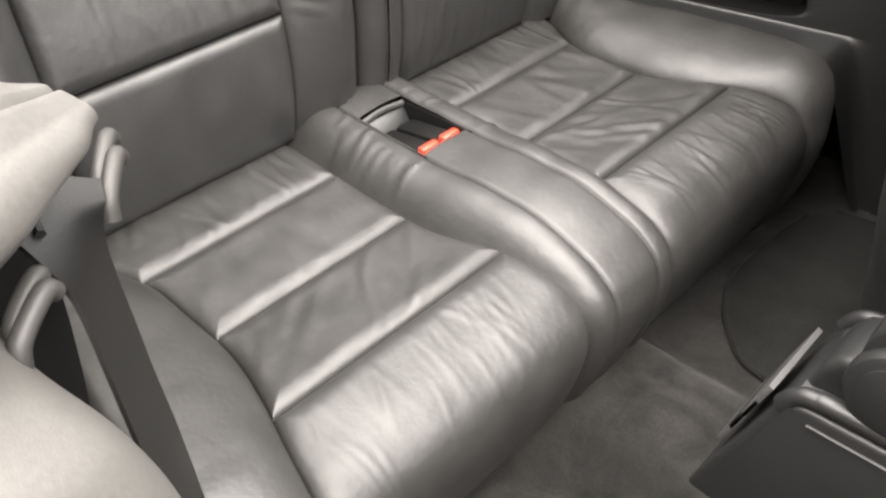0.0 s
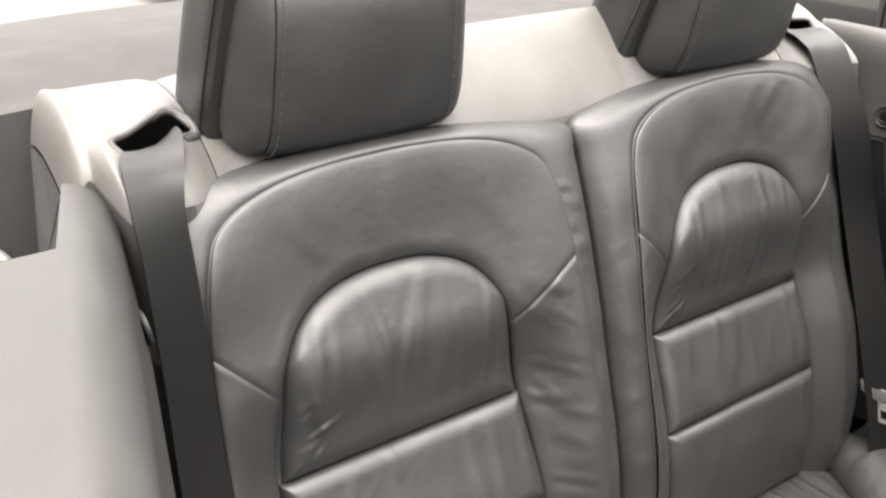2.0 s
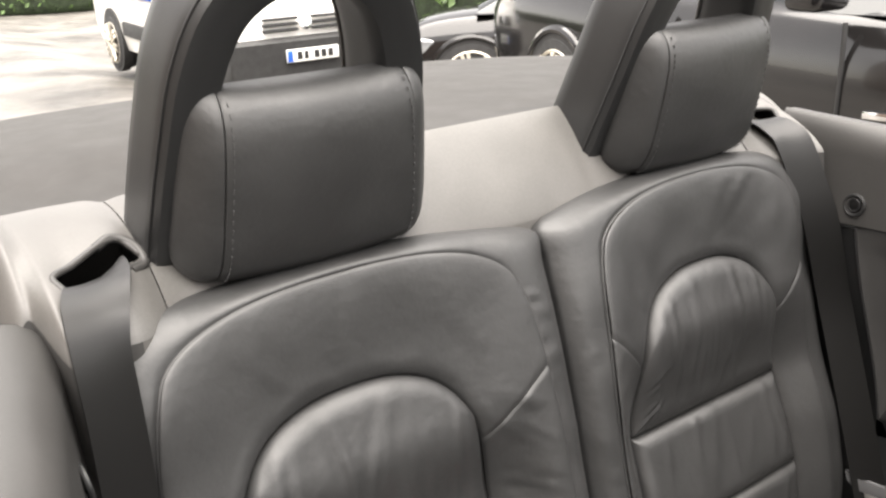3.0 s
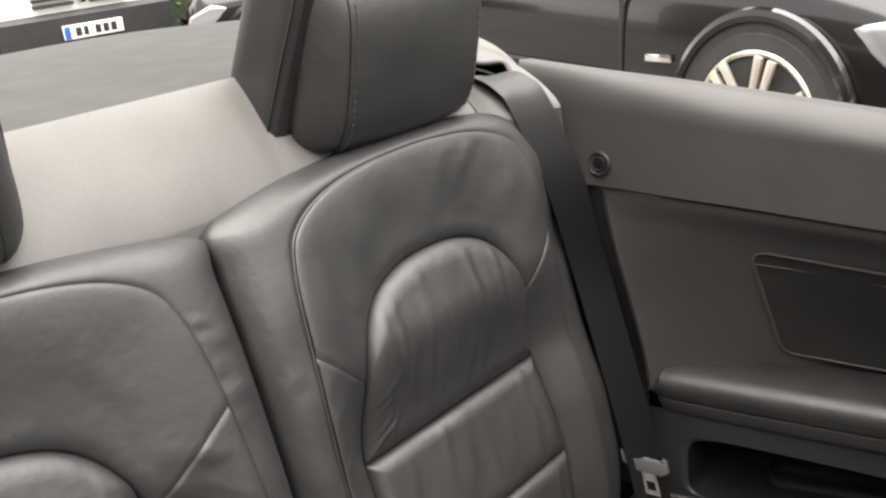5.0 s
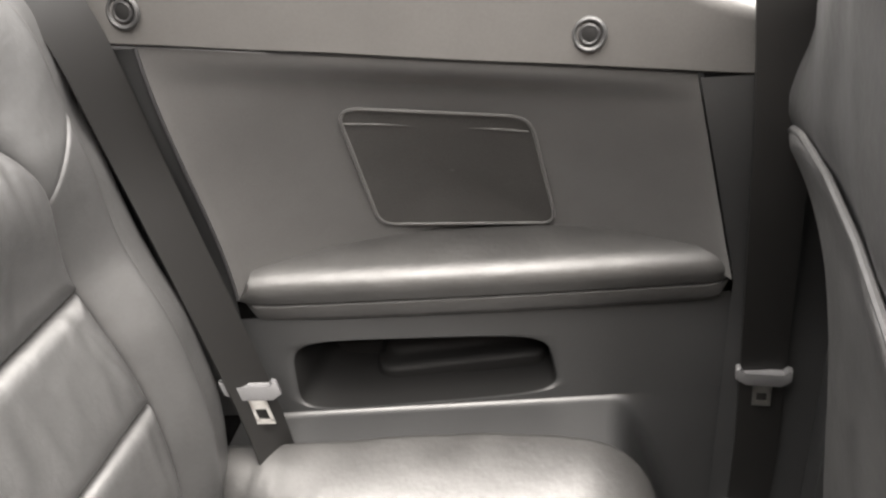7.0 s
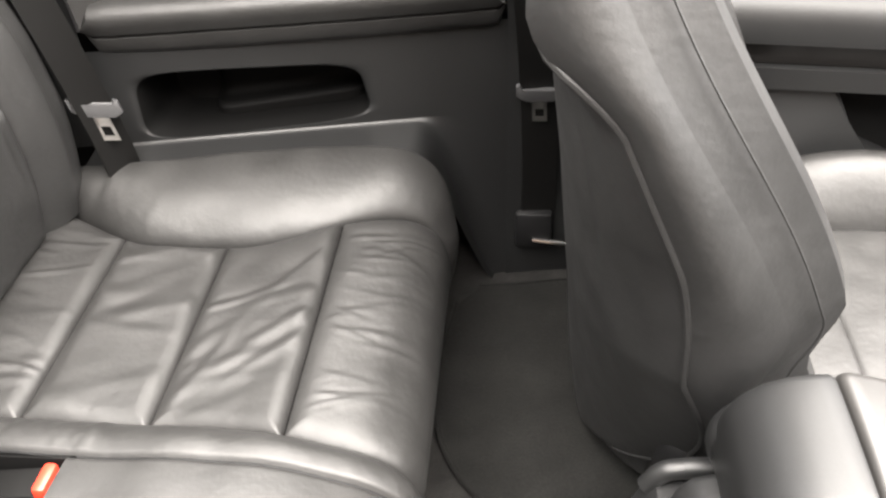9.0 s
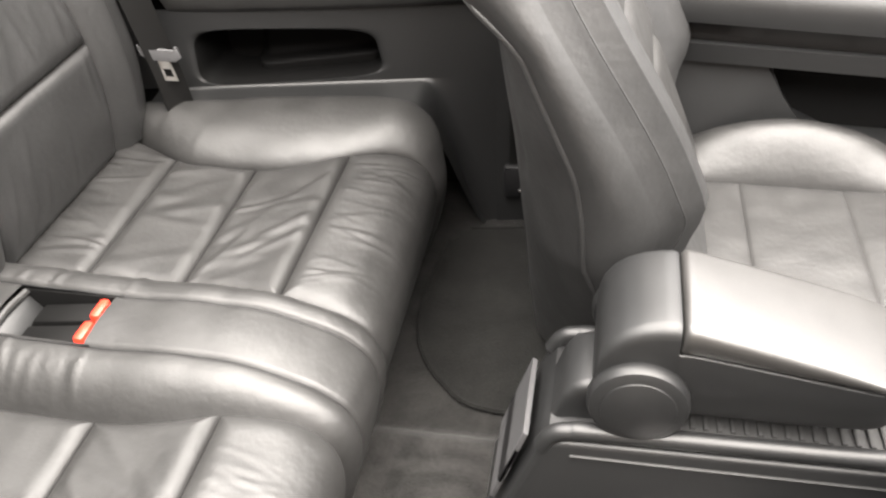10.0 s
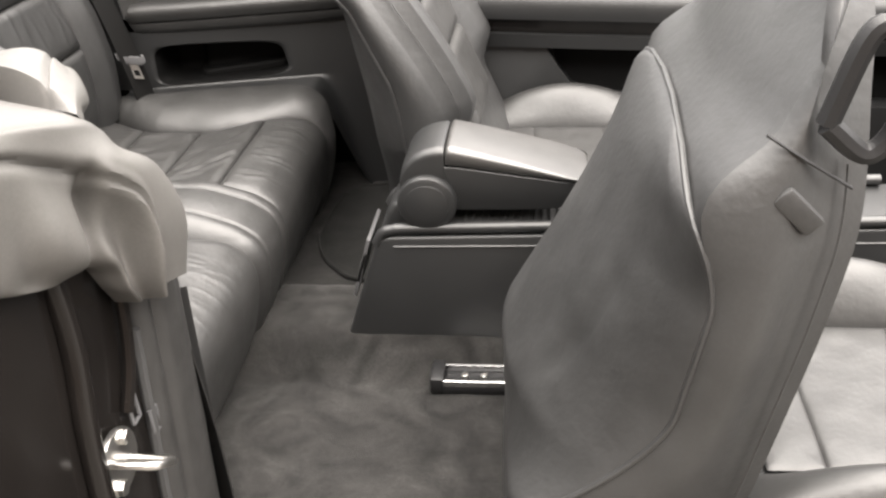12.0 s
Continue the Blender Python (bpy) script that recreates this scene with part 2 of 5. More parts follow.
def puff(u, v, du, dv, r=0.02):
    """How far a padded panel rises inside its seams: u, v run 0 to 1, du, dv are its sides in metres."""
    d = min(u * du, (1 - u) * du, v * dv, (1 - v) * dv)
    t = min(1.0, d / r)
    return math.sqrt(max(0.0, 1 - (1 - t) ** 2))


def dense(n, k=0.6):
    """n steps from 0 to 1, closer at both ends."""
    return [(1 - k) * i / (n - 1) + k * (0.5 - 0.5 * math.cos(math.pi * i / (n - 1))) for i in range(n)]


# ---------------- floor ----------------
def floor_z(x, y):
    hump = 1 - smooth01((abs(y) - 0.06) / 0.07)
    return 0.425 + 0.06 * hump + 0.003 * wave(x, y, 0, 0.09) + 0.002 * wave(x, y, 0, 0.03, 2)


floor = link(grid(lambda u, v: (u, v, floor_z(u, v)), lin(0.45, 1.9, 110), lin(-0.74, 0.74, 110)), "floor", CARPET)
tagged(floor, "worn dark grey car carpet over the floor and tunnel", "carpet", kind="structure")
link(rbox(-0.6, 2.6, -0.76, 0.76, 0.2, 0.36, 0.02), "underbody", PLASTIC_DARK)
tagged(bpy.data.objects["underbody"], "dark underbody of the car below the carpet", "car body", kind="structure")


# ---------------- rear bench ----------------
PROFILE = [(0.10, 0.660), (0.16, 0.665), (0.257, 0.661), (0.38, 0.657), (0.46, 0.664), (0.512, 0.672), (0.56, 0.670), (0.60, 0.659), (0.628, 0.632), (0.634, 0.585), (0.612, 0.50), (0.575, 0.42)]
PLINE = smooth_line([(x, 0, z) for x, z in PROFILE], 200)
PLEN = [0.0]
for a_, b_ in zip(PLINE, PLINE[1:]):
    PLEN.append(PLEN[-1] + (b_ - a_).length)


def at_x(x):
    """Length along the cushion's profile at which its top reaches x."""
    return next(s for s, p in zip(PLEN, PLINE) if p.x >= x)


def along(s):
    """The point and the outward normal of the cushion's profile at length s."""
    i = min(range(len(PLEN)), key=lambda k: abs(PLEN[k] - s))
    i = min(max(i, 1), len(PLEN) - 2)
    f = (s - PLEN[i]) / max(1e-6, PLEN[i + 1] - PLEN[i]) if s >= PLEN[i] else (s - PLEN[i]) / max(1e-6, PLEN[i] - PLEN[i - 1])
    d = (PLINE[i + 1] - PLINE[i - 1]).normalized()
    p = PLINE[i] + d * f * (PLEN[i + 1] - PLEN[i])
    return p, Vector((-d.z, 0, d.x))


def inner_a(s):
    return 0.102 - 0.024 * smooth01((s - 0.30) / 0.2)


def outer_a(s):
    return 0.366 + 0.057 * smooth01((s - 0.28) / 0.26) + 0.055 * smooth01((0.20 - s) / 0.16)


S_END = PLEN[-1]
S = [0.0, at_x(0.257), at_x(0.38), at_x(0.512), S_END]


def bench_half(bench, side):
    seed, calm = (40, 1.0) if side > 0 else (70, 0.65)
    creases = [
        make_folds(seed, 24, (0.13, 0.25), (0.11, 0.40), 4, 12, 0.060, 0.0054, 0.0011),
        make_folds(seed + 1, 12, (0.27, 0.37), (0.11, 0.36), 10, 22, 0.070, 0.0090, 0.0013),
        make_folds(seed + 2, 15, (0.39, 0.50), (0.11, 0.37), 32, 16, 0.075, 0.0078, 0.0013),
        make_folds(seed + 3, 40, (0.53, 0.625), (0.12, 0.38), 6, 14, 0.045, 0.0038, 0.0006)]
    for k in range(4):
        s0, s1 = S[k], S[k + 1]
        deep = 0.012 if k < 3 else 0.014

        def f(u, v, s0=s0, s1=s1, k=k, deep=deep):
            s = s0 + (s1 - s0) * u
            a0, a1 = inner_a(s), outer_a(s)
            a = a0 + (a1 - a0) * v
            p, n = along(s)
            h = deep * (puff(u, v, s1 - s0, a1 - a0, 0.020 if k < 3 else 0.028) - 0.9)
            top = n.z if n.z > 0 else 0
            body = smooth01(min(u, 1 - u) / 0.10) * smooth01(min(v, 1 - v) / 0.05)
            h += 0.0022 * wave(p.x, side * a, 0, 0.06, 4 + k) * top * body
            h += fold_height(creases[k], p.x, a) * body * top * (calm if 0 < k < 3 else 1.0)
            return (p.x + n.x * h, side * a, p.z + n.z * h)
        part(("rear_panel", "insert_panel", "insert_panel", "front_panel")[k], grid(f, dense(64 if k < 3 else 92, 0.4), dense(150, 0.3)), LEATHER_SEAT, bench)

    wrinkles = make_folds(seed + 4, 12, (0.13, 0.30), (0.39, 0.45), 80, 16, 0.035, 0.0045, 0.0014)

    def bolster(u, v):
        """A plump roll that climbs from its seam to the side trim and tucks in behind it."""
        s = S_END * u
        p, n = along(s)
        a0 = outer_a(s)
        a1 = 0.447 + 0.057 * smooth01((s - 0.02) / 0.40) - 0.055 * smooth01((s - 0.47) / 0.12)
        on_top = 1 - smooth01((s - at_x(0.55)) / 0.10)
        rise = 0.008 + (0.694 - min(max(p.z, 0.650), 0.672)) * on_top
        if v < 0.8:
            w = v / 0.8
            a = a0 + (a1 - a0) * w
            h = -0.012 + (rise + 0.012) * (1 - (1 - w) ** 2.0) ** (1 / 1.9)
        else:
            w = (v - 0.8) / 0.2 * math.pi / 2
            a = a1 + 0.020 * math.sin(w)
            h = rise - 0.055 * (1 - math.cos(w))
        h += (0.0018 * wave(p.x, side * a, 0, 0.06, 7) + fold_height(wrinkles, p.x, a)) * smooth01(v / 0.1)
        return (p.x + n.x * h, side * a, p.z + n.z * h)
    part("side_bolster", grid(bolster, dense(130, 0.3), dense(56)), LEATHER_SEAT, bench)


def strip_rise(x):
    return 0.036 * smooth01((x - 0.12) / 0.07) * (1 - 0.9 * smooth01((x - 0.42) / 0.2))


STRIP = 0.040  # half width of the strip between its seams
GATHERS = make_folds(5, 20, (0.225, 0.36), (0.045, 0.085), 84, 9, 0.030, 0.0036, 0.0014)


def strip_point(s, v):
    """v: -2 to -1 the near gusset, -1 to 1 the flat top, 1 to 2 the far gusset."""
    p, n = along(s)
    r = strip_rise(p.x)
    edge = inner_a(s) + 0.006
    if abs(v) <= 1:
        y = STRIP * v
        h = r + 0.003 * (1 - v * v)
    else:
        t = abs(v) - 1
        y = math.copysign(STRIP + (edge - STRIP) * t, v)
        h = r * (1 - t ** 2.0) - 0.014 * t ** 4 + 0.004 * math.sin(math.pi * min(1, t * 1.1))
        if n.z > 0.2:
            h += fold_height(GATHERS, p.x, abs(y)) * smooth01(t / 0.1) * smooth01((1 - t) / 0.2)
    h -= 0.0042 * math.exp(-((abs(y) - STRIP) / 0.0026) ** 2)
    if n.z > 0.2:
        h += 0.0012 * wave(p.x, y, 0, 0.05, 3)
    return Vector((p.x + n.x * h, y, p.z + n.z * h))


def bench():
    b = thing("rear_bench", "dark grey creased leather rear bench cushion with two seats", "rear seat", at=(0, 0, 0))
    for side in (-1, 1):
        bench_half(b, side)
    for v0, v1, name in ((-2, -1, "strip_gusset"), (-1, 1, "centre_strip"), (1, 2, "strip_gusset")):
        bm = grid(lambda u, v: strip_point(u, v), lin(0, S_END, 170), lin(v0, v1, 34))
        if name == "centre_strip":
            gone = [f for f in bm.faces if 0.238 < f.calc_center_median().x < 0.350 and abs(f.calc_center_median().y) < 0.0365 and f.calc_center_median().z > 0.6]
            bmesh.ops.delete(bm, geom=gone, context="FACES")
        part(name, bm, LEATHER_SEAT, b)
    for v in (-1.10, 1.10, -0.90, 0.90):
        line = [strip_point(s, v) + along(s)[1] * 0.0004 for s in lin(at_x(0.355), S_END - 0.1, 150)]
        tagged(part("seam_stitching", stitches(line, 0.005, 0.003, 0.0005), STITCH, b), kind="stuff")
    for v in (-1, 1):
        part("seam_line", tube([strip_point(s, v) + along(s)[1] * 0.0010 for s in lin(at_x(0.17), S_END - 0.06, 140)], 0.0009, 6), PLASTIC_DARK, b)
    # buckle well, open at the top
    well = bmesh.new()
    for x0, x1, y0, y1, z0, z1 in ((0.230, 0.357, -0.041, -0.0360, 0.60, 0.6915), (0.230, 0.357, 0.0360, 0.041, 0.60, 0.6915), (0.230, 0.238, -0.041, 0.041, 0.60, 0.688), (0.350, 0.357, -0.041, 0.041, 0.60, 0.6915), (0.20, 0.355, -0.041, 0.041, 0.60, 0.615)):
        add(well, rbox(x0, x1, y0, y1, z0, z1, 0.002))
    # the well's inner shade is put into its colour
    part("buckle_well", well, BLACK_AND_SHADE, b, "plastic well for the belt buckles, coloured dark for its shade")
    for y in (-0.0185, 0.0175):
        k = part("belt_buckle", prism([(0.262, 0.63), (0.256, 0.668), (0.262, 0.676), (0.330, 0.686), (0.338, 0.682), (0.338, 0.63)], "y", y - 0.0155, y + 0.0155, 0.004), BLACK_AND_SHADE, b, "black plastic belt buckle")
        part("release_button", rbox(0.333, 0.345, y - 0.0145, y + 0.0145, 0.668, 0.6935, 0.004), RED, k, "red release button")
    part("well_ramp", prism([(0.236, 0.61), (0.236, 0.686), (0.242, 0.684), (0.262, 0.655), (0.268, 0.62), (0.268, 0.61)], "y", -0.036, 0.036, 0.003), PLASTIC, b, "grey plastic ramp of the well")
    part("well_lip", tube(smooth_line([(0.2385, -0.036, 0.688), (0.237, 0, 0.691), (0.2385, 0.036, 0.688)], 12), 0.0045, 8), LEATHER_SEAT, b, "rolled leather lip of the well")
    part("pull_strap", strap(smooth_line([(0.146, 0.011, 0.762), (0.158, 0.013, 0.738), (0.169, 0.014, 0.712), (0.184, 0.014, 0.675), (0.190, 0.014, 0.664)], 14), [(0.1, 1, 0)] * 14, 0.019, 0.003), GREY_PLASTIC, b, "grey pull strap")
    part("base_frame", rbox(0.08, 0.555, -0.52, 0.52, 0.40, 0.585, 0.02), PLASTIC_DARK, b, "dark base below the cushion")
    return b


bench()


# ---------------- rear backrests ----------------
def back_x(z, a=0.2):
    swell = smooth01((z - 0.95) / 0.13)
    swell += (smooth01((z - 0.74) / 0.46) - swell) * smooth01((0.10 - a) / 0.06)
    swell *= 1 - 0.7 * smooth01((a - 0.34) / 0.09) * (1 - smooth01((z - 1.06) / 0.12))
    return 0.235 - 0.30 * (z - 0.66) - 1.18 * max(0.0, 0.90 - z) ** 2 + 0.045 * swell


def outline(points):
    """A soft outline through points, running from the inner foot over the top to the outer foot."""
    line = smooth_line([(a, z, 0) for a, z in points], 281)

    def at(t):
        k = min(int(t * 280), 279)
        p = line[k].lerp(line[k + 1], t * 280 - k)
        return p.x, p.y
    return at


def arched(middle, halves):
    return outline([(middle - w, z) for w, z in halves] + [(middle + w, z) for w, z in halves[-2::-1]])


INS = [(mid, wide, arched(mid, [(w * wide, z) for w, z in ((0.136, 0.66), (0.135, 0.82), (0.129, 0.955), (0.1175, 1.040), (0.104, 1.083), (0.079, 1.113), (0.042, 1.129), (0, 1.133))])) for mid, wide in ((0.233, 1.05), (0.229, 1.0))]
PIPES = [arched(mid, [(w * wide, z) for w, z in ((0.187, 0.66), (0.187, 0.85), (0.185, 0.98), (0.179, 1.090), (0.168, 1.165), (0.146, 1.199), (0.090, 1.220), (0, 1.227))]) for mid, wide in ((0.221, 1.05), (0.227, 0.96))]
SEAMS = (3 / 14, 11 / 14)


def backrest(side):
    b = thing("rear_passenger_seat", "dark grey leather rear seat back with pleated arched centre", "rear seat", "rear seat backs")

    def out(a, z, h):
        """A point h in front of the sloping back plane."""
        return Vector((back_x(z, a) + 0.958 * h, side * a, z + 0.287 * h))

    e0 = -0.006 if side < 0 else 0.012
    PIPE = PIPES[side > 0]
    IN_MID, IN_WIDE, IN = INS[side > 0]
    EDGE = outline([(e0, 0.66), (e0, 0.85), (e0, 0.98), (e0, 1.09), (e0, 1.18), (e0 + 0.006, 1.219), (0.095, 1.238), (0.225, 1.246), (0.350, 1.240), (0.432, 1.220), (0.452, 1.18), (0.458, 1.09), (0.458, 0.98), (0.458, 0.85), (0.458, 0.66)])
    seed = 110 if side > 0 else 130
    upright = [make_folds(seed + k, n, (0.66 + 0.12 * k, 0.80 + 0.15 * k), (0.11, 0.35), g, 9, ln, wd, hi) for k, (n, g, ln, wd, hi) in enumerate(((8, 10, 0.05, 0.006, 0.0008), (16, 4, 0.05, 0.0055, 0.0010)))]
    pleats = make_folds(seed + 2, 26, (0.98, 1.09), (0.12, 0.34), 0, 7, 0.065, 0.0050, 0.0012)
    corner = make_folds(seed + 3, 9, (0.965, 1.03), (0.105, 0.135) if side > 0 else (0.32, 0.35), 55 if side > 0 else -55, 14, 0.022, 0.0035, 0.0016)

    for k, (z0, z1) in enumerate(((0.66, 0.836), (0.836, 0.955))):
        def f(u, v, z0=z0, z1=z1, k=k):
            z = z0 + (z1 - z0) * u
            wide = IN_WIDE * (0.136 - 0.007 * smooth01((z - 0.80) / 0.16))
            a = IN_MID + wide * (2 * v - 1)
            h = -0.004 + 0.015 * puff(u, v, z1 - z0, 2 * wide, 0.018)
            h += 0.0016 * wave(side * a, z, 0, 0.06, 5 + k) + fold_height(upright[k], z, a) * smooth01(min(u, 1 - u) / 0.12)
            return out(a, z, h)
        part("insert_panel", grid(f, dense(50), dense(90)), LEATHER, b)

    def top_insert(u, v):
        # rows rise from the pleat to the arch
        a0, z0 = IN_MID + 0.129 * IN_WIDE * (2 * v - 1), 0.955
        a1, z1 = IN((2 + 10 * v) / 14)
        a, z = a0 + (a1 - a0) * u, z0 + (z1 - z0) * u
        d = min(u, 1 - u) * math.hypot(a1 - a0, z1 - z0)
        side_gap = min(a - IN_MID + 0.129, IN_MID + 0.129 - a) + 0.25 * (z - 0.955) * -0.5
        d = min(d, max(0.0, side_gap + 0.002))
        t = min(1, d / 0.022)
        h = -0.004 + 0.017 * math.sqrt(max(0, 1 - (1 - t) ** 2))
        h += (0.0016 * wave(side * a, z, 0, 0.05, 3) + fold_height(pleats, z, a) + fold_height(corner, z, a)) * t
        return out(a, z, h)
    part("arched_panel", grid(top_insert, dense(80, 0.4), dense(130, 0.4)), LEATHER, b)

    ripples = make_folds(seed + 4, 16, (0.80, 1.08), (0.05, 0.085), 62, 14, 0.030, 0.0055, 0.0011)
    sags = make_folds(seed + 5, 9, (1.13, 1.20), (0.10, 0.36), 12, 26, 0.05, 0.012, 0.0010)

    def ring_h(t, w):
        a0, z0 = IN(t)
        a1, z1 = PIPE(t)
        a, z = a0 + (a1 - a0) * w, z0 + (z1 - z0) * w
        width = math.hypot(a1 - a0, z1 - z0)
        low, high = w * width, (1 - w) * width
        rise = -0.004 + 0.024 * smooth01(w * 0.9 + 0.1) + 0.008 * math.sqrt(max(0, 1 - (1 - min(1, low / 0.016)) ** 2)) + 0.0018 * math.sqrt(max(0, 1 - (1 - min(1, high / 0.010)) ** 2))
        for ts in SEAMS:
            rise -= 0.0016 * math.exp(-((t - ts) * 1.5 / 0.0028) ** 2)
        rise += 0.0020 * wave(side * a, z, 0, 0.08, 6) * smooth01(w / 0.2)
        rise += (fold_height(ripples, z, a) if t < 0.3 else fold_height(sags, z, a)) * smooth01(min(w, 1 - w) / 0.15)
        return out(a, z, rise)
    for t0, t1, nm in ((0.0, SEAMS[0], "side_wing"), (SEAMS[0], SEAMS[1], "upper_facing"), (SEAMS[1], 1.0, "side_wing")):
        part(nm, grid(lambda u, v: ring_h(t0 + (t1 - t0) * u, v), lin(0, 1, 130), dense(40)), LEATHER, b)

    gathers = make_folds(seed + 6, 26, (0.82, 1.16), (0.0, 0.045), 78, 9, 0.022, 0.0042, 0.0012)

    def shell(t, w):
        a0, z0 = PIPE(t)
        a1, z1 = EDGE(t)
        ang = w * 2.2
        k = min(1.0, math.sin(min(ang, math.pi / 2)))
        h = 0.026 - 0.05 * (1 - math.cos(min(ang, math.pi / 2))) - 0.10 * max(0, ang - math.pi / 2)
        # towards the middle gap and the side trim the roll is tight
        inner = max(smooth01((0.44 - t) / 0.10), smooth01((t - 0.62) / 0.10))
        k += (min(1.0, w * 1.25) - k) * inner
        h += (0.0248 - 0.020 * min(1.0, w * 1.25) ** 3.2 - 0.25 * max(0, w - 0.8) - h) * inner
        a, z = a0 + (a1 - a0) * k, z0 + (z1 - z0) * k
        h -= 0.0018 * math.exp(-(w / 0.05) ** 2)
        h += 0.0012 * wave(side * a, z, 0, 0.05, 11)
        if t < 0.4:
            h += fold_height(gathers, z, a) * smooth01(w / 0.15) * smooth01((0.8 - w) / 0.2)
        return out(a, z, h)
    part("outer_shell", grid(shell, lin(0, 1, 220), dense(36)), LEATHER, b)
    pipe = [out(*PIPE(t), 0.0235) for t in lin(0, 1, 180)]
    part("piping", tube(pipe, 0.0016, 8), LEATHER, b, "leather piping along the seam")
    inner = [out(PIPE(t)[0] * 0.93 + IN(t)[0] * 0.07, PIPE(t)[1] * 0.93 + IN(t)[1] * 0.07, 0.0280) for t in lin(0.05, 0.95, 240)]
    tagged(part("seam_stitching", stitches(inner, 0.005, 0.003, 0.0005), STITCH, b), kind="stuff")
    part("back_frame", prism([(0.0, 0.60), (0.11, 0.60), (0.12, 0.84), (0.07, 1.19), (-0.02, 1.19)], "y", *sorted((side * 0.02, side * 0.47)), 0.01), PLASTIC_DARK, b, "dark frame behind the padding")
    return b


for side_ in (-1, 1):
    backrest(side_)


# ---------------- head restraints and roll hoops ----------------
def headrest(side):
    y0, top_w, low_w = (0.2505, 0.082, 0.086) if side > 0 else (-0.2305, 0.081, 0.091)
    b = thing("head_restraint", "dark grey leather rear head restraint with stitched edges", "head restraint", "rear head restraints")
    # side view of the seam: it leans forward against the hoop
    front = [(0.132, 1.404), (0.146, 1.399), (0.1555, 1.384), (0.1570, 1.364), (0.151, 1.335), (0.141, 1.302), (0.130, 1.272), (0.116, 1.252), (0.097, 1.2435)]
    rear = [(0.080, 1.250), (0.074, 1.267), (0.088, 1.306), (0.106, 1.352), (0.122, 1.393)]
    ring_pts = smooth_line([(x, 0, z) for x, z in front + rear + front[:1]], 57)[:-1]
    foot, lean = Vector((0.074, 0, 1.262)), Vector((0.052, 0, 0.140)).normalized()
    ahead = Vector((lean.z, 0, -lean.x))

    def depth(p):
        return (p - foot).dot(ahead)

    def spread(z):
        """The pad grows wider towards its foot."""
        return (top_w + (low_w - top_w) * (1.40 - z) / 0.14) / 0.079

    def loop(y, crown=0.0, keep=1.0, shrink=0.0):
        pts = []
        for p in ring_pts:
            d = max(0.0, depth(p))
            q = p - ahead * d * (1 - keep) + ahead * crown * min(1, d / 0.03)
            q = q + (Vector((0.112, 0, 1.325)) - q) * shrink
            pts.append(Vector((q.x, y0 + y * spread(q.z), q.z)))
        return pts
    ys = [-0.0787, -0.0775, -0.0745, *lin(-0.067, 0.067, 13), 0.0745, 0.0775, 0.0787]
    pad = [loop(y, 0.0075 * (1 - (y / 0.079) ** 2) + 0.0015, 1.0, 0.026 * max(0, (abs(y) - 0.0715) / 0.0072) ** 2) for y in ys]
    part("pad", loft(pad), LEATHER, b)
    for e in (-1, 1):
        flank = [loop(e * (0.079 + (y - 0.0712) * 0.66), 0.0, keep, sh) for y, keep, sh in ((0.0705, 0.99, 0.035), (0.0725, 0.99, 0.010), (0.076, 0.965, 0.002), (0.083, 0.90, 0.012), (0.091, 0.80, 0.040), (0.099, 0.66, 0.090), (0.1055, 0.52, 0.16), (0.1095, 0.38, 0.25), (0.1112, 0.26, 0.36), (0.1112, 0.16, 0.48))]
        part("side_panel", loft(flank), LEATHER, b)
        line = [Vector((p.x, y0 + e * 0.0745 * spread(p.z), p.z)) + ahead * 0.0034 for p in ring_pts[6:33]]
        tagged(part("seam_stitching", stitches(line, 0.0036, 0.0024, 0.0007), STITCH, b), kind="stuff")
    for e in (-0.05, 0.05):
        part("post", tube([(0.085, y0 + e, 1.18), (0.095, y0 + e, 1.26)], 0.006), PLASTIC_DARK, b)
    return b


def roll_hoop(side):
    y0 = 0.247 if side > 0 else -0.235
    b = thing("roll_hoop", "dark grey padded roll hoop behind the head restraint", "roll hoop", "roll hoops")
    half_line = [(0.020, 0.110, 1.240), (0.045, 0.107, 1.285), (0.068, 0.103, 1.327), (0.092, 0.097, 1.373), (0.115, 0.087, 1.424), (0.134, 0.068, 1.466), (0.145, 0.037, 1.489)]
    line = smooth_line([(x, -y, z) for x, y, z in half_line] + [(0.148, 0, 1.495)] + [(x, y, z) for x, y, z in half_line[::-1]], 61)
    loops, rim, back = [], [], []
    for i, p in enumerate(line):
        t = (line[min(i + 1, 60)] - line[max(i - 1, 0)]).normalized()
        front = Vector((0.90, 0, -0.42))
        out_ = t.cross(front).normalized()
        front = out_.cross(t).normalized()
        loops.append([p + Vector((0, y0, 0)) + out_ * u + front * v for u, v in oval(0.044, 0.078, 6, 28)])
        rim.append(p + Vector((0, y0, 0)) - out_ * 0.0215 + front * 0.030)
        back.append(p + Vector((0, y0, 0)) + out_ * 0.0200 - front * 0.0365)
    part("padding", loft(loops), PLASTIC, b)
    part("seam_piping", tube(rim, 0.0009, 6), PLASTIC, b)
    # its pale colour stands for the light caught by the hoop's rear edge
    part("edge_highlight", tube(back, 0.0020, 6), TRIM, b, "pale bead painted in as the lit rear edge")
    return b


for side_ in (-1, 1):
    headrest(side_)
    roll_hoop(side_)


# ---------------- rear deck and folded hood ----------------
def rim_x(y):
    """Rear rim of the moulded shelf, swept back at the corners."""
    return 0.030 - 0.094 * smooth01((abs(y) - 0.15) / 0.27)


deck = thing("parcel_shelf", "pale grey moulded trim shelf behind the rear seats", "shelf")


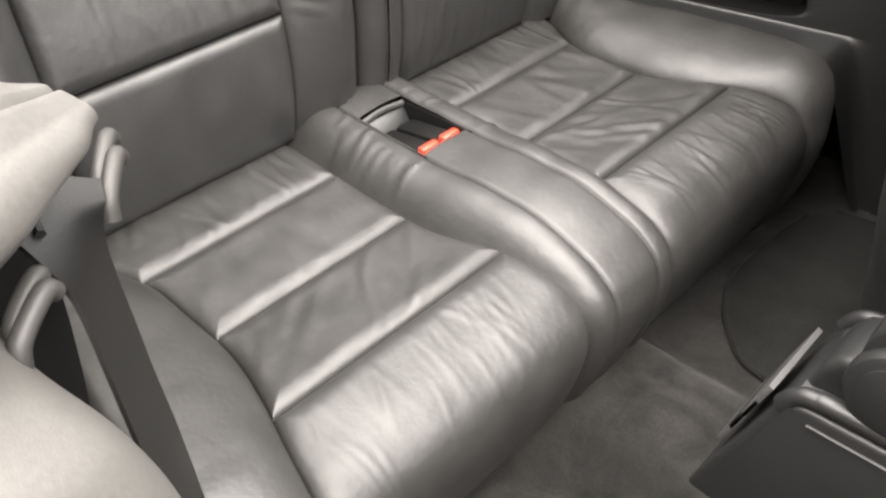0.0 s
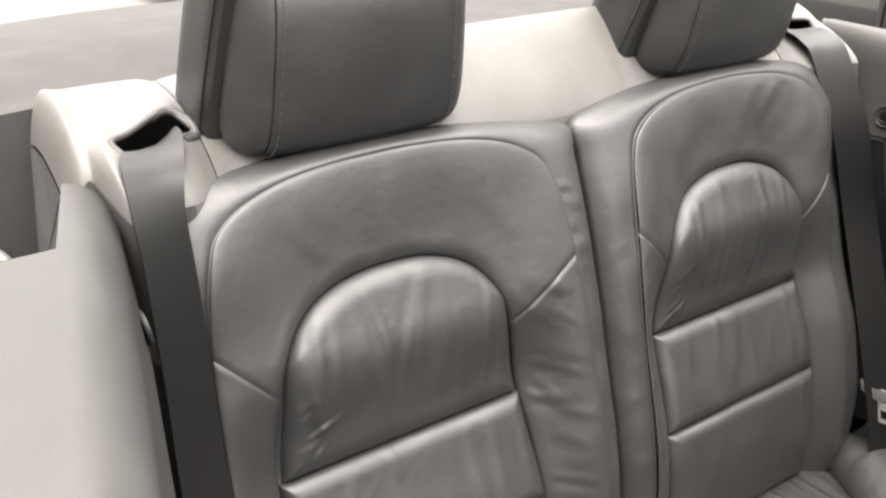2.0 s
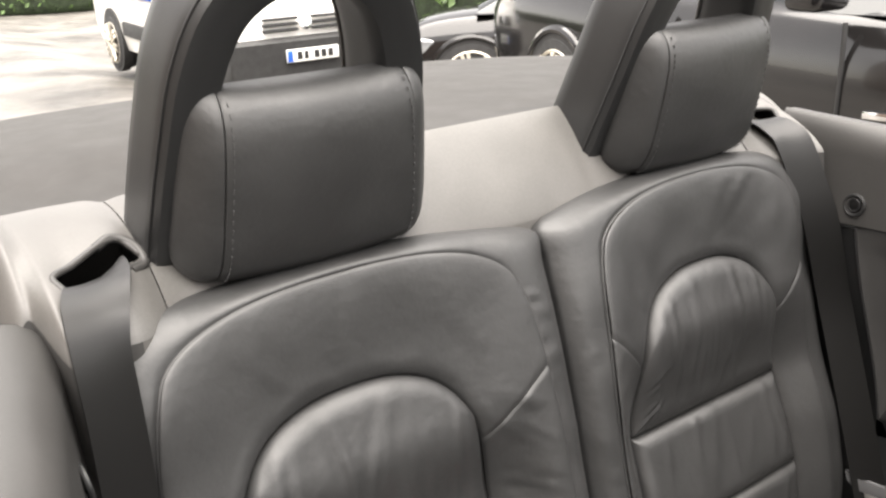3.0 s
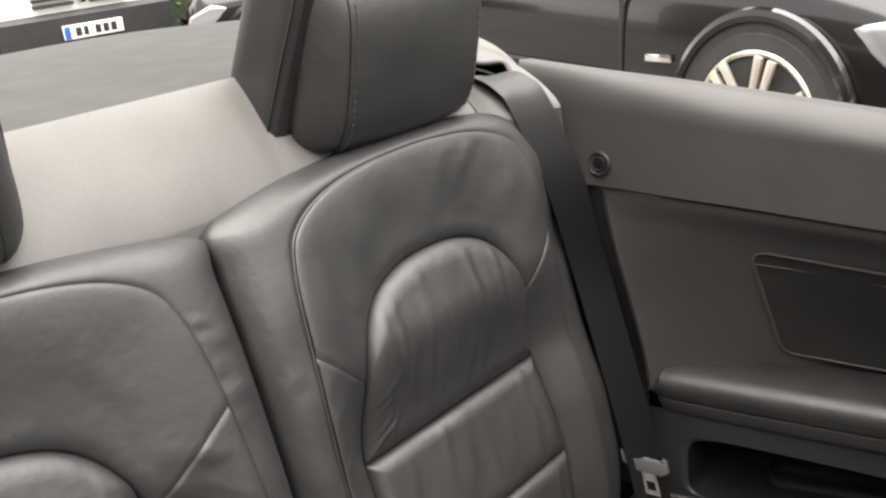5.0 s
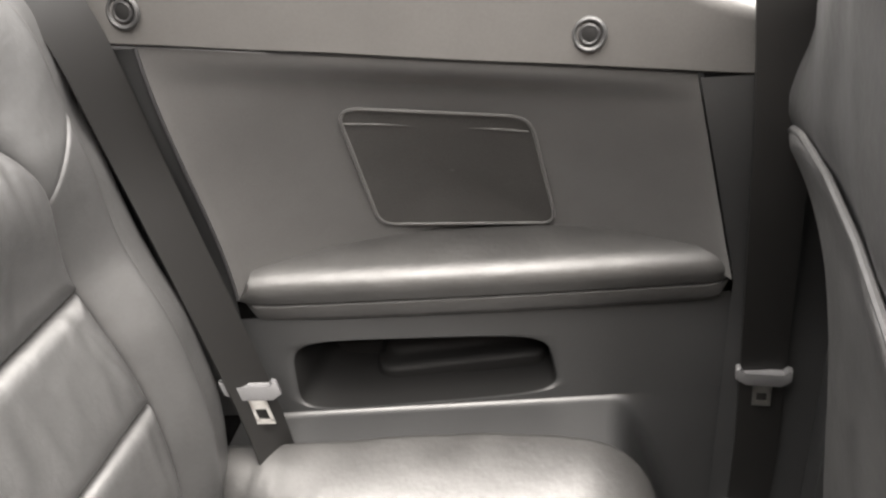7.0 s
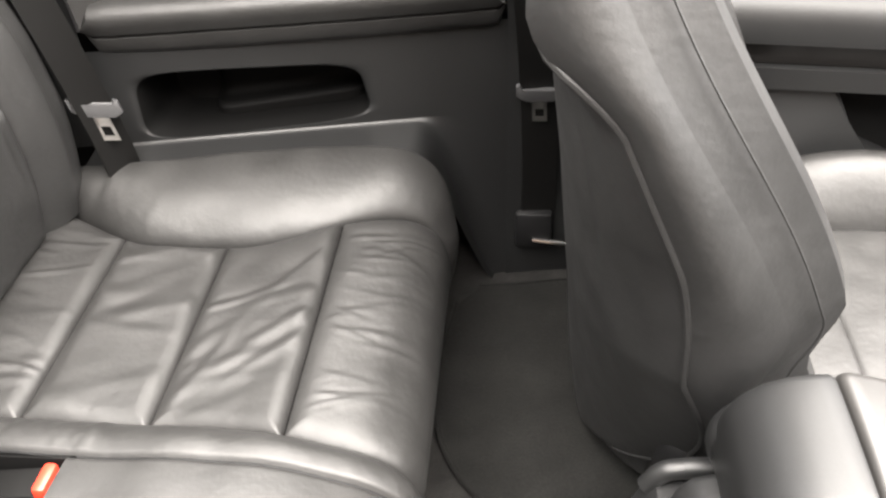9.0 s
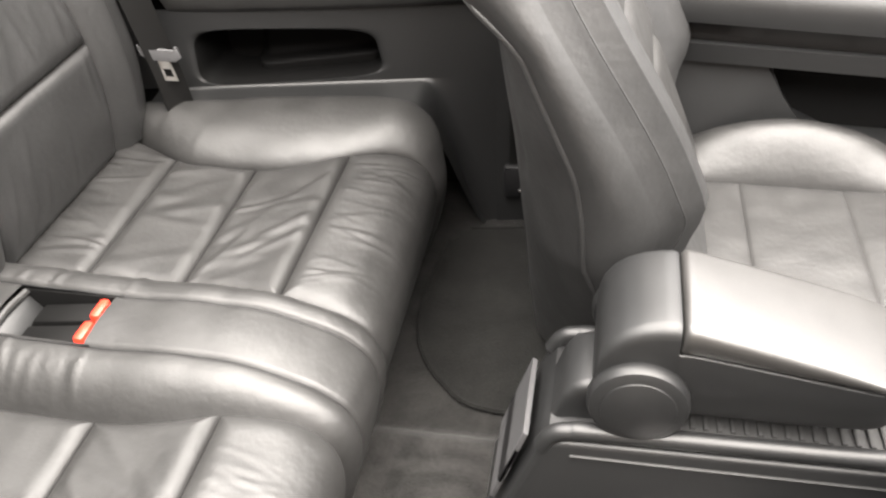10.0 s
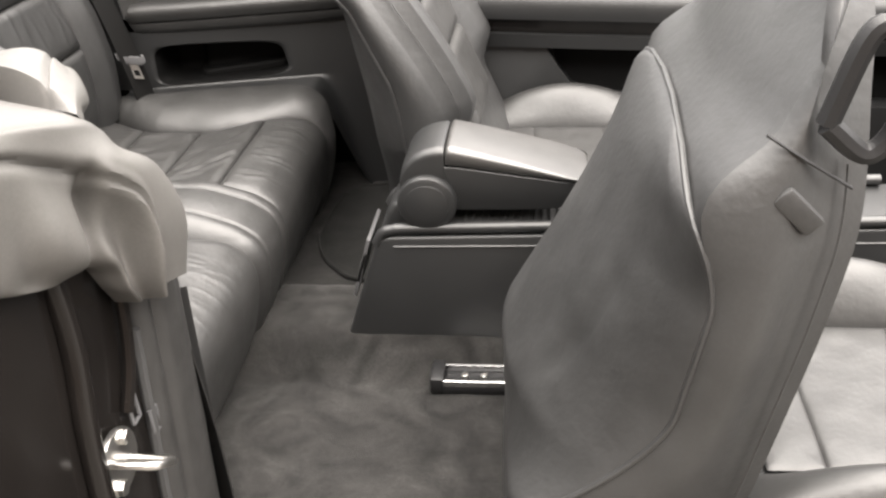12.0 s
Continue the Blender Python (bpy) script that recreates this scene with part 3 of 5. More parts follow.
def deck_front(y):
    return 0.100 + 0.036 * smooth01((abs(y) - 0.34) / 0.06) + 0.022 * smooth01((abs(y) - 0.42) / 0.03) - 0.061 * smooth01((abs(y) - 0.446) / 0.016)


def deck_point(u, v):
    """u from the seat backs to the rear rim, v across."""
    a = abs(v)
    wide = smooth01((a - 0.16) / 0.20)
    front = deck_front(a)
    x = front + (rim_x(v) - front) * u
    steep = 1.222 + 0.104 * (1 - (1 - u) ** 1.25) ** 0.8
    flat = 1.224 + 0.082 * (1 - (1 - u) ** 2.2) ** 0.75 + 0.028 * (1 - u) * smooth01((a - 0.448) / 0.016)
    z = steep + (flat - steep) * wide
    dip = 0.004 * math.exp(-((a - 0.115) / 0.008) ** 2) * (1 - u) + 0.004 * math.exp(-((a - 0.365) / 0.010) ** 2)
    roll = 0.05 * max(0.0, (a - 0.460) / 0.022) ** 2.2
    return (x, v, z - dip - roll - 0.004 * smooth01((u - 0.93) / 0.07))


SLOT = Vector((0.077, 0.403))  # middle of the belt slot; its long axis runs outward and forward


def slot_local(x, y):
    """Along and across the belt slot."""
    dx, dy = x - SLOT.x, abs(y) - SLOT.y
    return 0.55 * dx + 0.835 * dy, 0.835 * dx - 0.55 * dy


def in_slot(x, y):
    s, n = slot_local(x, y)
    return abs(s / 0.0365) ** 4 + abs(n / 0.0145) ** 4 < 1


for y0_, y1_, name_ in ((-0.482, -0.365, "corner_trim"), (-0.365, 0.365, "centre_trim"), (0.365, 0.482, "corner_trim")):
    bm = grid(deck_point, lin(0, 1, 150), lin(y0_ + 0.0006, y1_ - 0.0006, 90))
    gone = [f for f in bm.faces if in_slot(f.calc_center_median().x, f.calc_center_median().y)]
    bmesh.ops.delete(bm, geom=gone, context="FACES")
    part(name_, bm, TRIM, deck)
part("rear_wall", grid(lambda u, v: (deck_point(1, v)[0] - 0.002 - 0.006 * math.sin(u * 1.5), v, deck_point(1, v)[2] - 0.16 * u), lin(0, 1, 12), lin(-0.482, 0.482, 300)), TRIM, deck)
# The corner stretches take darker trim, which puts their shade into the colour.
for y0_, y1_, mat_ in ((-0.482, -0.395, PANEL), (-0.395, 0.395, TRIM), (0.395, 0.482, PANEL)):
    part("front_wall", grid(lambda u, v: (deck_point(0, v)[0] + 0.003 * u, v, deck_point(0, v)[2] - 0.12 * u), lin(0, 1, 6), lin(y0_, y1_, 140)), mat_, deck)
for side_ in (-1, 1):
    part("side_wall", grid(lambda u, v: (deck_point(v, side_ * 0.482)[0], side_ * (0.482 + 0.02 * u), deck_point(v, side_ * 0.482)[2] - 0.14 * u), lin(0, 1, 10), lin(0, 1, 16)), CARPET, deck)

    part("corner_support", rbox(0.05, 0.130, *sorted((side_ * 0.440, side_ * 0.479)), 1.10, 1.206, 0.006), TRIM, deck)


def belt_guide(side):
    b = thing("belt_guide", "grey plastic slot that guides the rear seat belt", "belt guide", "belt guides")

    def at(s, n, lift=0.0):
        x, y = SLOT.x + 0.55 * s + 0.835 * n, SLOT.y + 0.835 * s - 0.55 * n
        return Vector((x, side * y, deck_point(max(0.0, (deck_front(y) - x) / (deck_front(y) - rim_x(y))), y)[2] + lift))
    loop = [at(p[0], p[1], -0.0015) for p in oval(0.077, 0.032, 4.5, 56)]
    part("bezel", tube(loop + loop[:1], 0.0030, 10), PANEL, b)
    part("end_loop", tube(smooth_line([at(-0.016, -0.017, -0.003), at(-0.034, -0.015, -0.001), at(-0.0415, 0, 0.0), at(-0.034, 0.015, -0.001), at(-0.014, 0.018, -0.003)], 24), 0.0042, 10), PANEL, b, "thick rounded end loop")
    floor_ = loft([[at(p[0], p[1], z) for p in oval(0.080, 0.035, 4.5, 32)] for z in (-0.040, -0.044)], caps=True)
    # a near-black sheet stands for the shade down in the slot
    part("slot_shade", floor_, BLACK_AND_SHADE, b, "near-black sheet for the shade inside the slot")
    return b


for side_ in (-1, 1):
    belt_guide(side_)

hood = thing("folded_hood", "dark grey canvas hood folded down behind the seats", "soft top")


def hood_point(u, v):
    y = 0.62 * v
    x0 = rim_x(y) - 0.004
    x = x0 + (-0.66 - x0) * u
    z0 = deck_point(1, max(-0.45, min(0.45, y)))[2] - 0.003
    z = z0 + 0.030 * math.sin(math.pi * 0.62 * u) + (1.318 - z0) * smooth01(u / 0.3) - 0.10 * smooth01((u - 0.93) / 0.07) - 0.13 * smooth01((abs(v) - 0.95) / 0.05) - 0.02 * abs(v) ** 3
    return (x, y, z + 0.004 * wave(x, y, 0, 0.25, 3) * smooth01(u / 0.1))


part("cover", grid(hood_point, [*lin(0, 0.9, 34), 0.93, 0.95, 0.97, 0.985, 1], lin(-1, 1, 60)), CANVAS, hood)
part("front_face", grid(lambda u, v: (hood_point(0, v)[0] + 0.001, 0.62 * v, hood_point(0, v)[2] - 0.14 * u), lin(0, 1, 4), lin(-1, 1, 60)), CANVAS, hood)
for side_ in (-1, 1):
    part("hinge_arm", tube(smooth_line([(-0.06, side_ * 0.60, 1.20), (0.06, side_ * 0.555, 1.215), (0.12, side_ * 0.53, 1.195), (0.145, side_ * 0.525, 1.15)], 14), 0.006, 8), GREY_PLASTIC, hood, "grey hood linkage rod")
    part("link_bar", prism([(-0.06, 1.13), (0.13, 1.12), (0.13, 1.155), (-0.06, 1.18)], "y", *sorted((side_ * 0.53, side_ * 0.60)), 0.004), GREY_PLASTIC, hood, "grey linkage bar")
    part("link_plate", rbox(-0.08, 0.26, *sorted((side_ * 0.56, side_ * 0.66)), 1.04, 1.09, 0.006), PLASTIC_DARK, hood, "black hinge plate")

# ---------------- body shell ----------------
for side_ in (-1, 1):
    nm = "wall_left" if side_ > 0 else "wall_right"
    prof = [(0.645, 1.205), (0.67, 1.205), (0.72, 1.17), (0.775, 1.09), (0.815, 0.95), (0.825, 0.65), (0.80, 0.33), (0.69, 0.32), (0.715, 0.5), (0.718, 1.0), (0.665, 1.13)]
    loops = [[(x, side_ * y, z - (0.12 * max(x, -0.1) if z > 1.0 else 0.06 * max(x, -0.1))) for y, z in prof] for x in lin(-1.5, 0.66, 24)]
    w = link(loft(loops), nm, PAINT_BLACK)
    tagged(w, "black painted rear wing of the open car", "car body", kind="structure")
w = link(prism([(-0.66, 1.25), (0.66, 1.25), (0.765, 1.0), (0.76, 0.33), (-0.76, 0.33), (-0.765, 1.0)], "x", -1.5, -0.68, 0.03, 3), "wall_rear", PAINT_BLACK)
tagged(w, "black painted boot of the open car", "car body", kind="structure")


# ---------------- rear side panels ----------------
def panel_top(x, side):
    return (1.293 - 0.195 * x if side > 0 else 1.268 - 0.17 * x) - 0.03 * smooth01((x - 0.58) / 0.12)


def panel_seam(x):
    return 1.155 - 0.126 * x


def panel_y(x):
    return 0.444 + 0.20 * (x - 0.1)


def lower_y(x, z):
    """The upright lower trim, which rounds out into a ledge beside the bench."""
    return 0.520 + 0.19 * (x - 0.206) + 0.05 * (z - 0.75) - 0.11 * smooth01((0.690 - z) / 0.035)


def pocket_loop(k, n):
    pts = []
    for i in range(n):
        a = 2 * math.pi * i / n
        c, s = math.cos(a), math.sin(a)
        r = (abs(c) ** 5 + abs(s) ** 5) ** (-0.2)
        x = 0.382 + 0.138 * k * c * r
        z = 0.738 + (0.042 - 0.005 * c * r) * k * s * r
        x += 0.012 * s * r * smooth01(c * 2) * k * -0.6
        pts.append((x, z))
    return pts


def side_panel(side):
    b = thing("side_panel", "dark grey rear side trim panel with armrest and pocket", "side panel", "rear side panels")

    def upper(u, v):
        x0 = 0.125 - 0.030 * smooth01((v - 0.3) / 0.4) + (0.105 * smooth01((v - 0.75) / 0.01) if side < 0 else 0.0)
        x = x0 + ((0.665 if side < 0 else 0.790) - x0) * u
        zs, zt, yi = panel_seam(x), panel_top(x, side), panel_y(x)
        reach = 0.014 + 0.020 * smooth01((x - 0.10) / 0.3) if side > 0 else 0.036
        outer = 0.615 if side < 0 else yi + 0.004 + reach + 0.022
        if v < 0.45:
            w = v / 0.45
            y, z = yi + 0.004 * w, zs + (zt - zs) * 0.66 * w
        elif v < 0.75:
            w = (v - 0.45) / 0.3
            y = yi + 0.004 + reach * (1 - math.cos(w * math.pi / 2))
            z = zs + (zt - zs) * (0.66 + 0.34 * math.sin(w * math.pi / 2))
        else:
            w = (v - 0.75) / 0.25
            y = yi + 0.004 + reach + (outer - yi - 0.004 - reach) * min(1.0, w / 0.9)
            z = zt - 0.003 * w - 0.05 * smooth01((w - 0.8) / 0.2)
        return (x, side * y, z + 0.001 * wave(x, v, 0, 0.1))
    part("upper_trim", grid(upper, lin(0, 1, 60), [*lin(0, 0.75, 44), *lin(0.76, 1, 24)]), PANEL, b, "grey grained upper trim")
    if side < 0:
        part("neck_wall", grid(lambda u, v: Vector(upper(0.23 * u, 0.75)) + Vector((0, -0.004 * math.sin(v * 1.5), -0.07 * v)), lin(0, 1, 14), lin(0, 1, 8)), CARPET, b)
    else:
        part("shoulder_strip", tube([Vector(upper(u, 0.945)) + Vector((0, 0.003, -0.004)) for u in lin(0.02, 1, 40)], 0.0030, 8), STEEL, b, "bright metal strip along the window line")
    part("trim_end", grid(lambda u, v: (upper(0, v)[0] - 0.001 - 0.006 * u, upper(0, v)[1] + side * 0.003 * u, upper(0, v)[2] - 0.012 * u), lin(0, 1, 3), lin(0, 1, 40)), PANEL, b)
    part("rear_trim", grid(lambda u, v: (upper(0, 0.6 * v)[0] - 0.007 - 0.02 * u, upper(0, 0.6 * v)[1] + side * 0.004, upper(0, 0.6 * v)[2] - 0.012 * u), lin(0, 1, 4), lin(0, 1, 24)), PANEL, b)
    if side < 0:
        # the hemmed lip that caps the panel's front end over the belt slot
        def lip(v):
            return Vector((0.680 + 0.098 * v - 0.022 * v * v, -0.533 - 0.122 * v, 1.101 + 0.010 * math.sin(math.pi * v) + 0.004 * v))

        def cap(u, v):
            p, q = Vector(upper(1, 0.35 + 0.65 * v)), lip(v)
            if u < 0.7:
                w = u / 0.7
                m = p.lerp(q, w)
                return m + Vector((0, 0, 0.010 * math.sin(math.pi * w) - 0.003 * math.exp(-((w - 0.72) / 0.03) ** 2)))
            w = (u - 0.7) / 0.3
            n = Vector((0.75, 0.66, 0))
            flat = 1 - smooth01((v - 0.55) / 0.35)
            drop = (0.013 + 0.070 * min(v, 0.4)) * flat + 0.010 * (1 - flat)
            return q + n * (0.008 * math.sin(w * math.pi) * flat * (0.35 + 0.65 * smooth01(v / 0.15)) + 0.003 * w * (1 - flat)) + Vector((0, 0, -drop * w ** 1.3)) - n * (0.03 * max(0, w - 0.6) * flat)
        # paler trim than the panel it continues: the light from above is in its colour
        part("end_cap", grid(cap, lin(0, 1, 50), lin(0, 1, 40)), TRIM, b, "hemmed end cap over the belt slot")
        part("slot_face", grid(lambda u, v: lip(u) + Vector((-0.030, -0.012, -0.010 - 0.075 * v)), lin(0, 1, 16), lin(0, 1, 4)), PLASTIC, b)
        part("cap_side", grid(lambda u, v: Vector(cap(u * 0.7, 0)) - Vector((0, 0, 0.012 * v)), lin(0, 1, 20), lin(0, 1, 5)), PLASTIC, b)
        for ends in (((0.640, -0.5136, 0.6554, -0.5273), (0.6552, -0.5185, 0.6697, -0.5314)), ((0.7028, -0.5773, 0.7111, -0.5904), (0.712, -0.5787, 0.7215, -0.5934))):
            bz = bmesh.new()
            for x0, y0, x1, y1 in ends:
                p, q = Vector((x0, y0, 1.060)), Vector((x1, y1, 1.054))
                add(bz, tube(smooth_line([p + (p - q) * 0.3 + Vector((0, 0, -0.006)), p, q, q + (q - p) * 0.25 + Vector((0, 0, -0.007))], 14), 0.0040, 10))
            part("slot_guide", bz, PANEL, b, "rounded grey guide beside the belt slot")

    def left_edge(v):
        """The middle trim's rear edge, from the armrest up to the seam."""
        return 0.206 - 0.014 * v

    def middle(u, v):
        x = left_edge(v) + (0.695 - 0.050 * v - left_edge(v)) * u
        z = 0.848 + (panel_seam(x) - 0.004 - 0.848) * v
        edge_y = 0.514 + 0.075 * u
        lip = edge_y - (edge_y - panel_y(x) - 0.004) * smooth01(v)
        hollow = max(0.0, math.sin(math.pi * u)) ** 0.75
        y = lip + hollow * (0.012 + 0.078 * max(0, 1 - v) ** 0.85) * smooth01((1 - v) / 0.14)
        return (x, side * y, z)

    def mid_y(x, z):
        v = (z - 0.848) / (panel_seam(x) - 0.852)
        u = (x - left_edge(v)) / (0.695 - 0.050 * v - left_edge(v))
        return middle(u, v)[1] * side
    part("middle_trim", grid(middle, dense(80, 0.4), dense(60, 0.4)), CLOTH, b, "dark cloth-covered middle trim")
    part("seam_cord", tube([(x, side * (panel_y(x) + 0.0045), panel_seam(x) - 0.002) for x in lin(0.16, 0.69, 12)], 0.002, 6), PLASTIC_DARK, b)
    edge = [Vector(middle(0, v)) + Vector((-0.002, -side * 0.001, 0)) for v in lin(0, 1, 20)]
    part("edge_cord", tube(edge, 0.002, 6), PLASTIC_DARK, b)
    # strip between the belt and the middle trim

    def rear_strip(u, v):
        z = 0.73 + (panel_seam(0.19) - 0.736) * v
        k = min(1.0, max(0.0, (z - 0.848) / (panel_seam(0.2) - 0.852)))
        return (left_edge(k) - 0.003 - 0.085 * u, side * (abs(middle(0, k)[1]) - 0.001 + 0.010 * u), z)
    part("rear_strip", grid(rear_strip, lin(0, 1, 8), lin(0, 1, 30)), PLASTIC, b)
    part("front_strip", grid(lambda u, v: (0.6975 - 0.050 * max(0, (v - 0.66) / 0.34) + (0.16 if side > 0 else 0.0) * u, side * (0.600 - 0.045 * smooth01((v - 0.55) / 0.45) + 0.02 * u), 0.42 + (panel_seam(0.7) - 0.42) * v), lin(0, 1, 8), lin(0, 1, 30)), PLASTIC, b, "dark pillar trim behind the front belt")
    # loudspeaker cover with a raised rim
    quad = [Vector(p) for p in ((0.333, 1.050), (0.503, 1.027), (0.520, 0.881), (0.340, 0.895))]
    corner = []
    for k in range(4):
        p, q, r = quad[k - 1], quad[k], quad[(k + 1) % 4]
        a, b_ = q + (p - q).normalized() * 0.020, q + (r - q).normalized() * 0.020
        for t in lin(0, 1, 7):
            corner.append((1 - t) ** 2 * a + 2 * t * (1 - t) * q + t * t * b_)
    rim = [Vector((p.x, side * (mid_y(p.x, p.y) - 0.0018), p.y)) for p in corner + corner[:1]]
    part("speaker_rim", tube(rim, 0.0016, 8), CLOTH, b)
    loops = []
    mx, mz = 0.422, 0.962
    for k in (1.0, 0.8, 0.6, 0.4, 0.2, 0.02):
        loops.append([(mx + (p.x - mx) * k, side * (mid_y(mx + (p.x - mx) * k, mz + (p.z - mz) * k) - 0.0015), mz + (p.z - mz) * k) for p in rim[:-1]])
    part("speaker_cover", loft(loops, caps=False), SPEAKER, b, "fine dark perforated speaker cover")
    part("cover_fold", tube([(x, side * (mid_y(x, z) - 0.0015), z) for x, z in zip(lin(0.334, 0.500, 10), lin(1.032, 1.010, 10))], 0.0012, 6), CLOTH, b)
    # armrest
    arm = []
    for x in lin(0.206, 0.698, 44):
        t = (x - 0.206) / 0.492
        crown = max(0.0, math.sin(math.pi * t)) ** 0.75
        yi = 0.511 + 0.085 * t - 0.004 * crown
        back = yi + 0.006 + 0.095 * crown
        end = max(0.06, math.sqrt(1 - (1 - min(1.0, min(t, 1 - t) / 0.035)) ** 2))
        zt = 0.873
        pts = [(back + 0.02, zt + 0.006 * crown), (back, zt + 0.006 * crown + 0.001), (yi + 0.018, zt + 0.003), (yi + 0.006, zt - 0.003), (yi, zt - 0.012), (yi + 0.001, zt - 0.022), (yi + 0.006, zt - 0.034), (yi + 0.014, zt - 0.036),
               (yi + 0.008, zt - 0.039), (yi + 0.009, zt - 0.052), (yi + 0.016, zt - 0.062), (yi + 0.03, zt - 0.067), (back + 0.02, zt - 0.067)]
        mid = zt - 0.025
        arm.append([(x, side * y, mid + (z - mid) * end) for y, z in pts])
    part("armrest", loft(arm), LEATHER_SEAT, b, "padded leather armrest")
    # lower trim round the pocket
    n = 96
    hole = pocket_loop(1.0, n)
    box = []
    for x, z in hole:
        dx, dz = x - 0.382, z - 0.738
        k = min(((0.70 if dx > 0 else 0.10) - 0.382) / dx if abs(dx) > 1e-6 else 9e9, ((0.818 if dz > 0 else 0.6945) - 0.738) / dz if abs(dz) > 1e-6 else 9e9)
        box.append((0.382 + dx * k, 0.738 + dz * k))
    rings = []
    for w in (0.0, 0.02, 0.06, 0.12, 0.22, 0.35, 0.5, 0.7, 1.0):
        rings.append([(x0 + (x1 - x0) * w, side * (lower_y(x0 + (x1 - x0) * w, z0 + (z1 - z0) * w) + 0.004 * (1 - min(1, w / 0.06)) ** 2), z0 + (z1 - z0) * w) for (x0, z0), (x1, z1) in zip(hole, box)])
    part("lower_trim", loft(rings, caps=False), PLASTIC, b)

    def ledge(u, v):
        x = 0.18 + 0.52 * u
        if v < 0.35:
            a = v / 0.35 * math.pi / 2
            d, z = 0.010 * (1 - math.cos(a)), 0.6955 - 0.005 * math.sin(a)
        else:
            w = (v - 0.35) / 0.65
            d, z = 0.010 + 0.075 * w, 0.6905 - 0.006 * w
        return (x, side * (lower_y(x, 0.70) - d * (1 - 0.8 * smooth01((u - 0.78) / 0.2))), z - 0.27 * smooth01((u - 0.78) / 0.2) * smooth01(v / 0.6))
    part("bench_ledge", grid(ledge, lin(0, 1, 60), lin(0, 1, 40)), PLASTIC, b)
    deep = []
    for k, d in ((1.0, 0.003), (0.98, 0.010), (0.97, 0.05), (0.955, 0.085), (0.9, 0.098), (0.6, 0.10), (0.2, 0.10), (0.01, 0.10)):
        deep.append([(x, side * (lower_y(x, z) + d), z - 0.004 * (1 - k)) for x, z in pocket_loop(k, n)])
    # darker than the trim round it: the pocket's shade is in the colour
    part("pocket", loft(deep, caps=False), BLACK_AND_SHADE, b, "moulded pocket, coloured near black for the shade inside")

    def scoop(u, v):
        """The pocket's raised inner floor: a wall that rounds out into a sloping ledge and drops."""
        x = 0.312 + 0.200 * u
        lz = 0.708 + 0.014 * u
        turn = 0.026 * (1 - math.sqrt(1 - (1 - min(1, u / 0.14)) ** 2)) + 0.02 * (1 - math.sqrt(1 - (1 - min(1, (1 - u) / 0.08)) ** 2))
        if v < 0.4:
            d, z = 0.078, 0.785 + (lz + 0.012 - 0.785) * v / 0.4
        elif v < 0.7:
            a = (v - 0.4) / 0.3 * math.pi / 2
            d, z = 0.066 + 0.012 * math.cos(a), lz + 0.012 - 0.012 * math.sin(a)
        else:
            a = (v - 0.7) / 0.3
            d, z = 0.066 - 0.018 * math.sin(min(1, a * 1.6) * math.pi / 2), lz - 0.024 * max(0, a - 0.2) ** 1.5
        return (x, side * (lower_y(x, 0.74) + d + turn), z)
    part("pocket_ledge", grid(scoop, lin(0, 1, 50), lin(0, 1, 40)), BLACK_AND_SHADE, b)
    for x in (0.19, 0.556) if side > 0 else (0.19,):
        z = panel_seam(x) + 0.026
        sn = part("snap_socket", ring((x, side * panel_y(x), z), (0, -side, 0.12), 0.0125, 0.0022), PLASTIC, b, "round fastener socket")
        part("socket_rim", ring((x, side * panel_y(x), z), (0, -side, 0.12), 0.0075, 0.0016, 24), PLASTIC_DARK, sn)
        part("socket_core", disc((x, side * (panel_y(x) + 0.001), z), (0, -side, 0.12), 0.0075, 0.004, 0.001), BLACK_AND_SHADE, sn)
    return b


for side_ in (-1, 1):
    side_panel(side_)


# ---------------- seat belts ----------------
def tongue(parent, p, side, along_, wide, size=1.0):
    """The grey-bodied latch plate that hangs on a belt at p."""
    a, w = Vector(along_).normalized(), Vector(wide).normalized()
    n = a.cross(w).normalized()
    m = Matrix((w, a, n)).transposed().to_4x4() @ Matrix.Scale(0.78, 4)
    m.translation = Vector(p)
    bar = prism([(-0.036, -0.004), (-0.036, 0.014), (-0.030, 0.016), (-0.026, 0.006), (0.026, 0.006), (0.030, 0.016), (0.036, 0.014), (0.036, -0.004), (0.022, -0.014), (-0.022, -0.014)], "z", -0.006, 0.006, 0.002)
    bmesh.ops.transform(bar, matrix=m, verts=bar.verts)
    t = part("latch_plate", bar, GREY_PLASTIC, parent, "grey plastic latch plate")
    blade = bmesh.new()
    for x0, x1, y0, y1 in ((-0.012, -0.007, -0.050, -0.012), (0.007, 0.012, -0.050, -0.012), (-0.012, 0.012, -0.054, -0.046), (-0.012, 0.012, -0.03, -0.012)):
        add(blade, rbox(x0, x1, y0, y1, -0.0012, 0.0012, 0))
    bmesh.ops.transform(blade, matrix=m, verts=blade.verts)
    part("steel_tongue", blade, STEEL, t, "bright steel tongue")


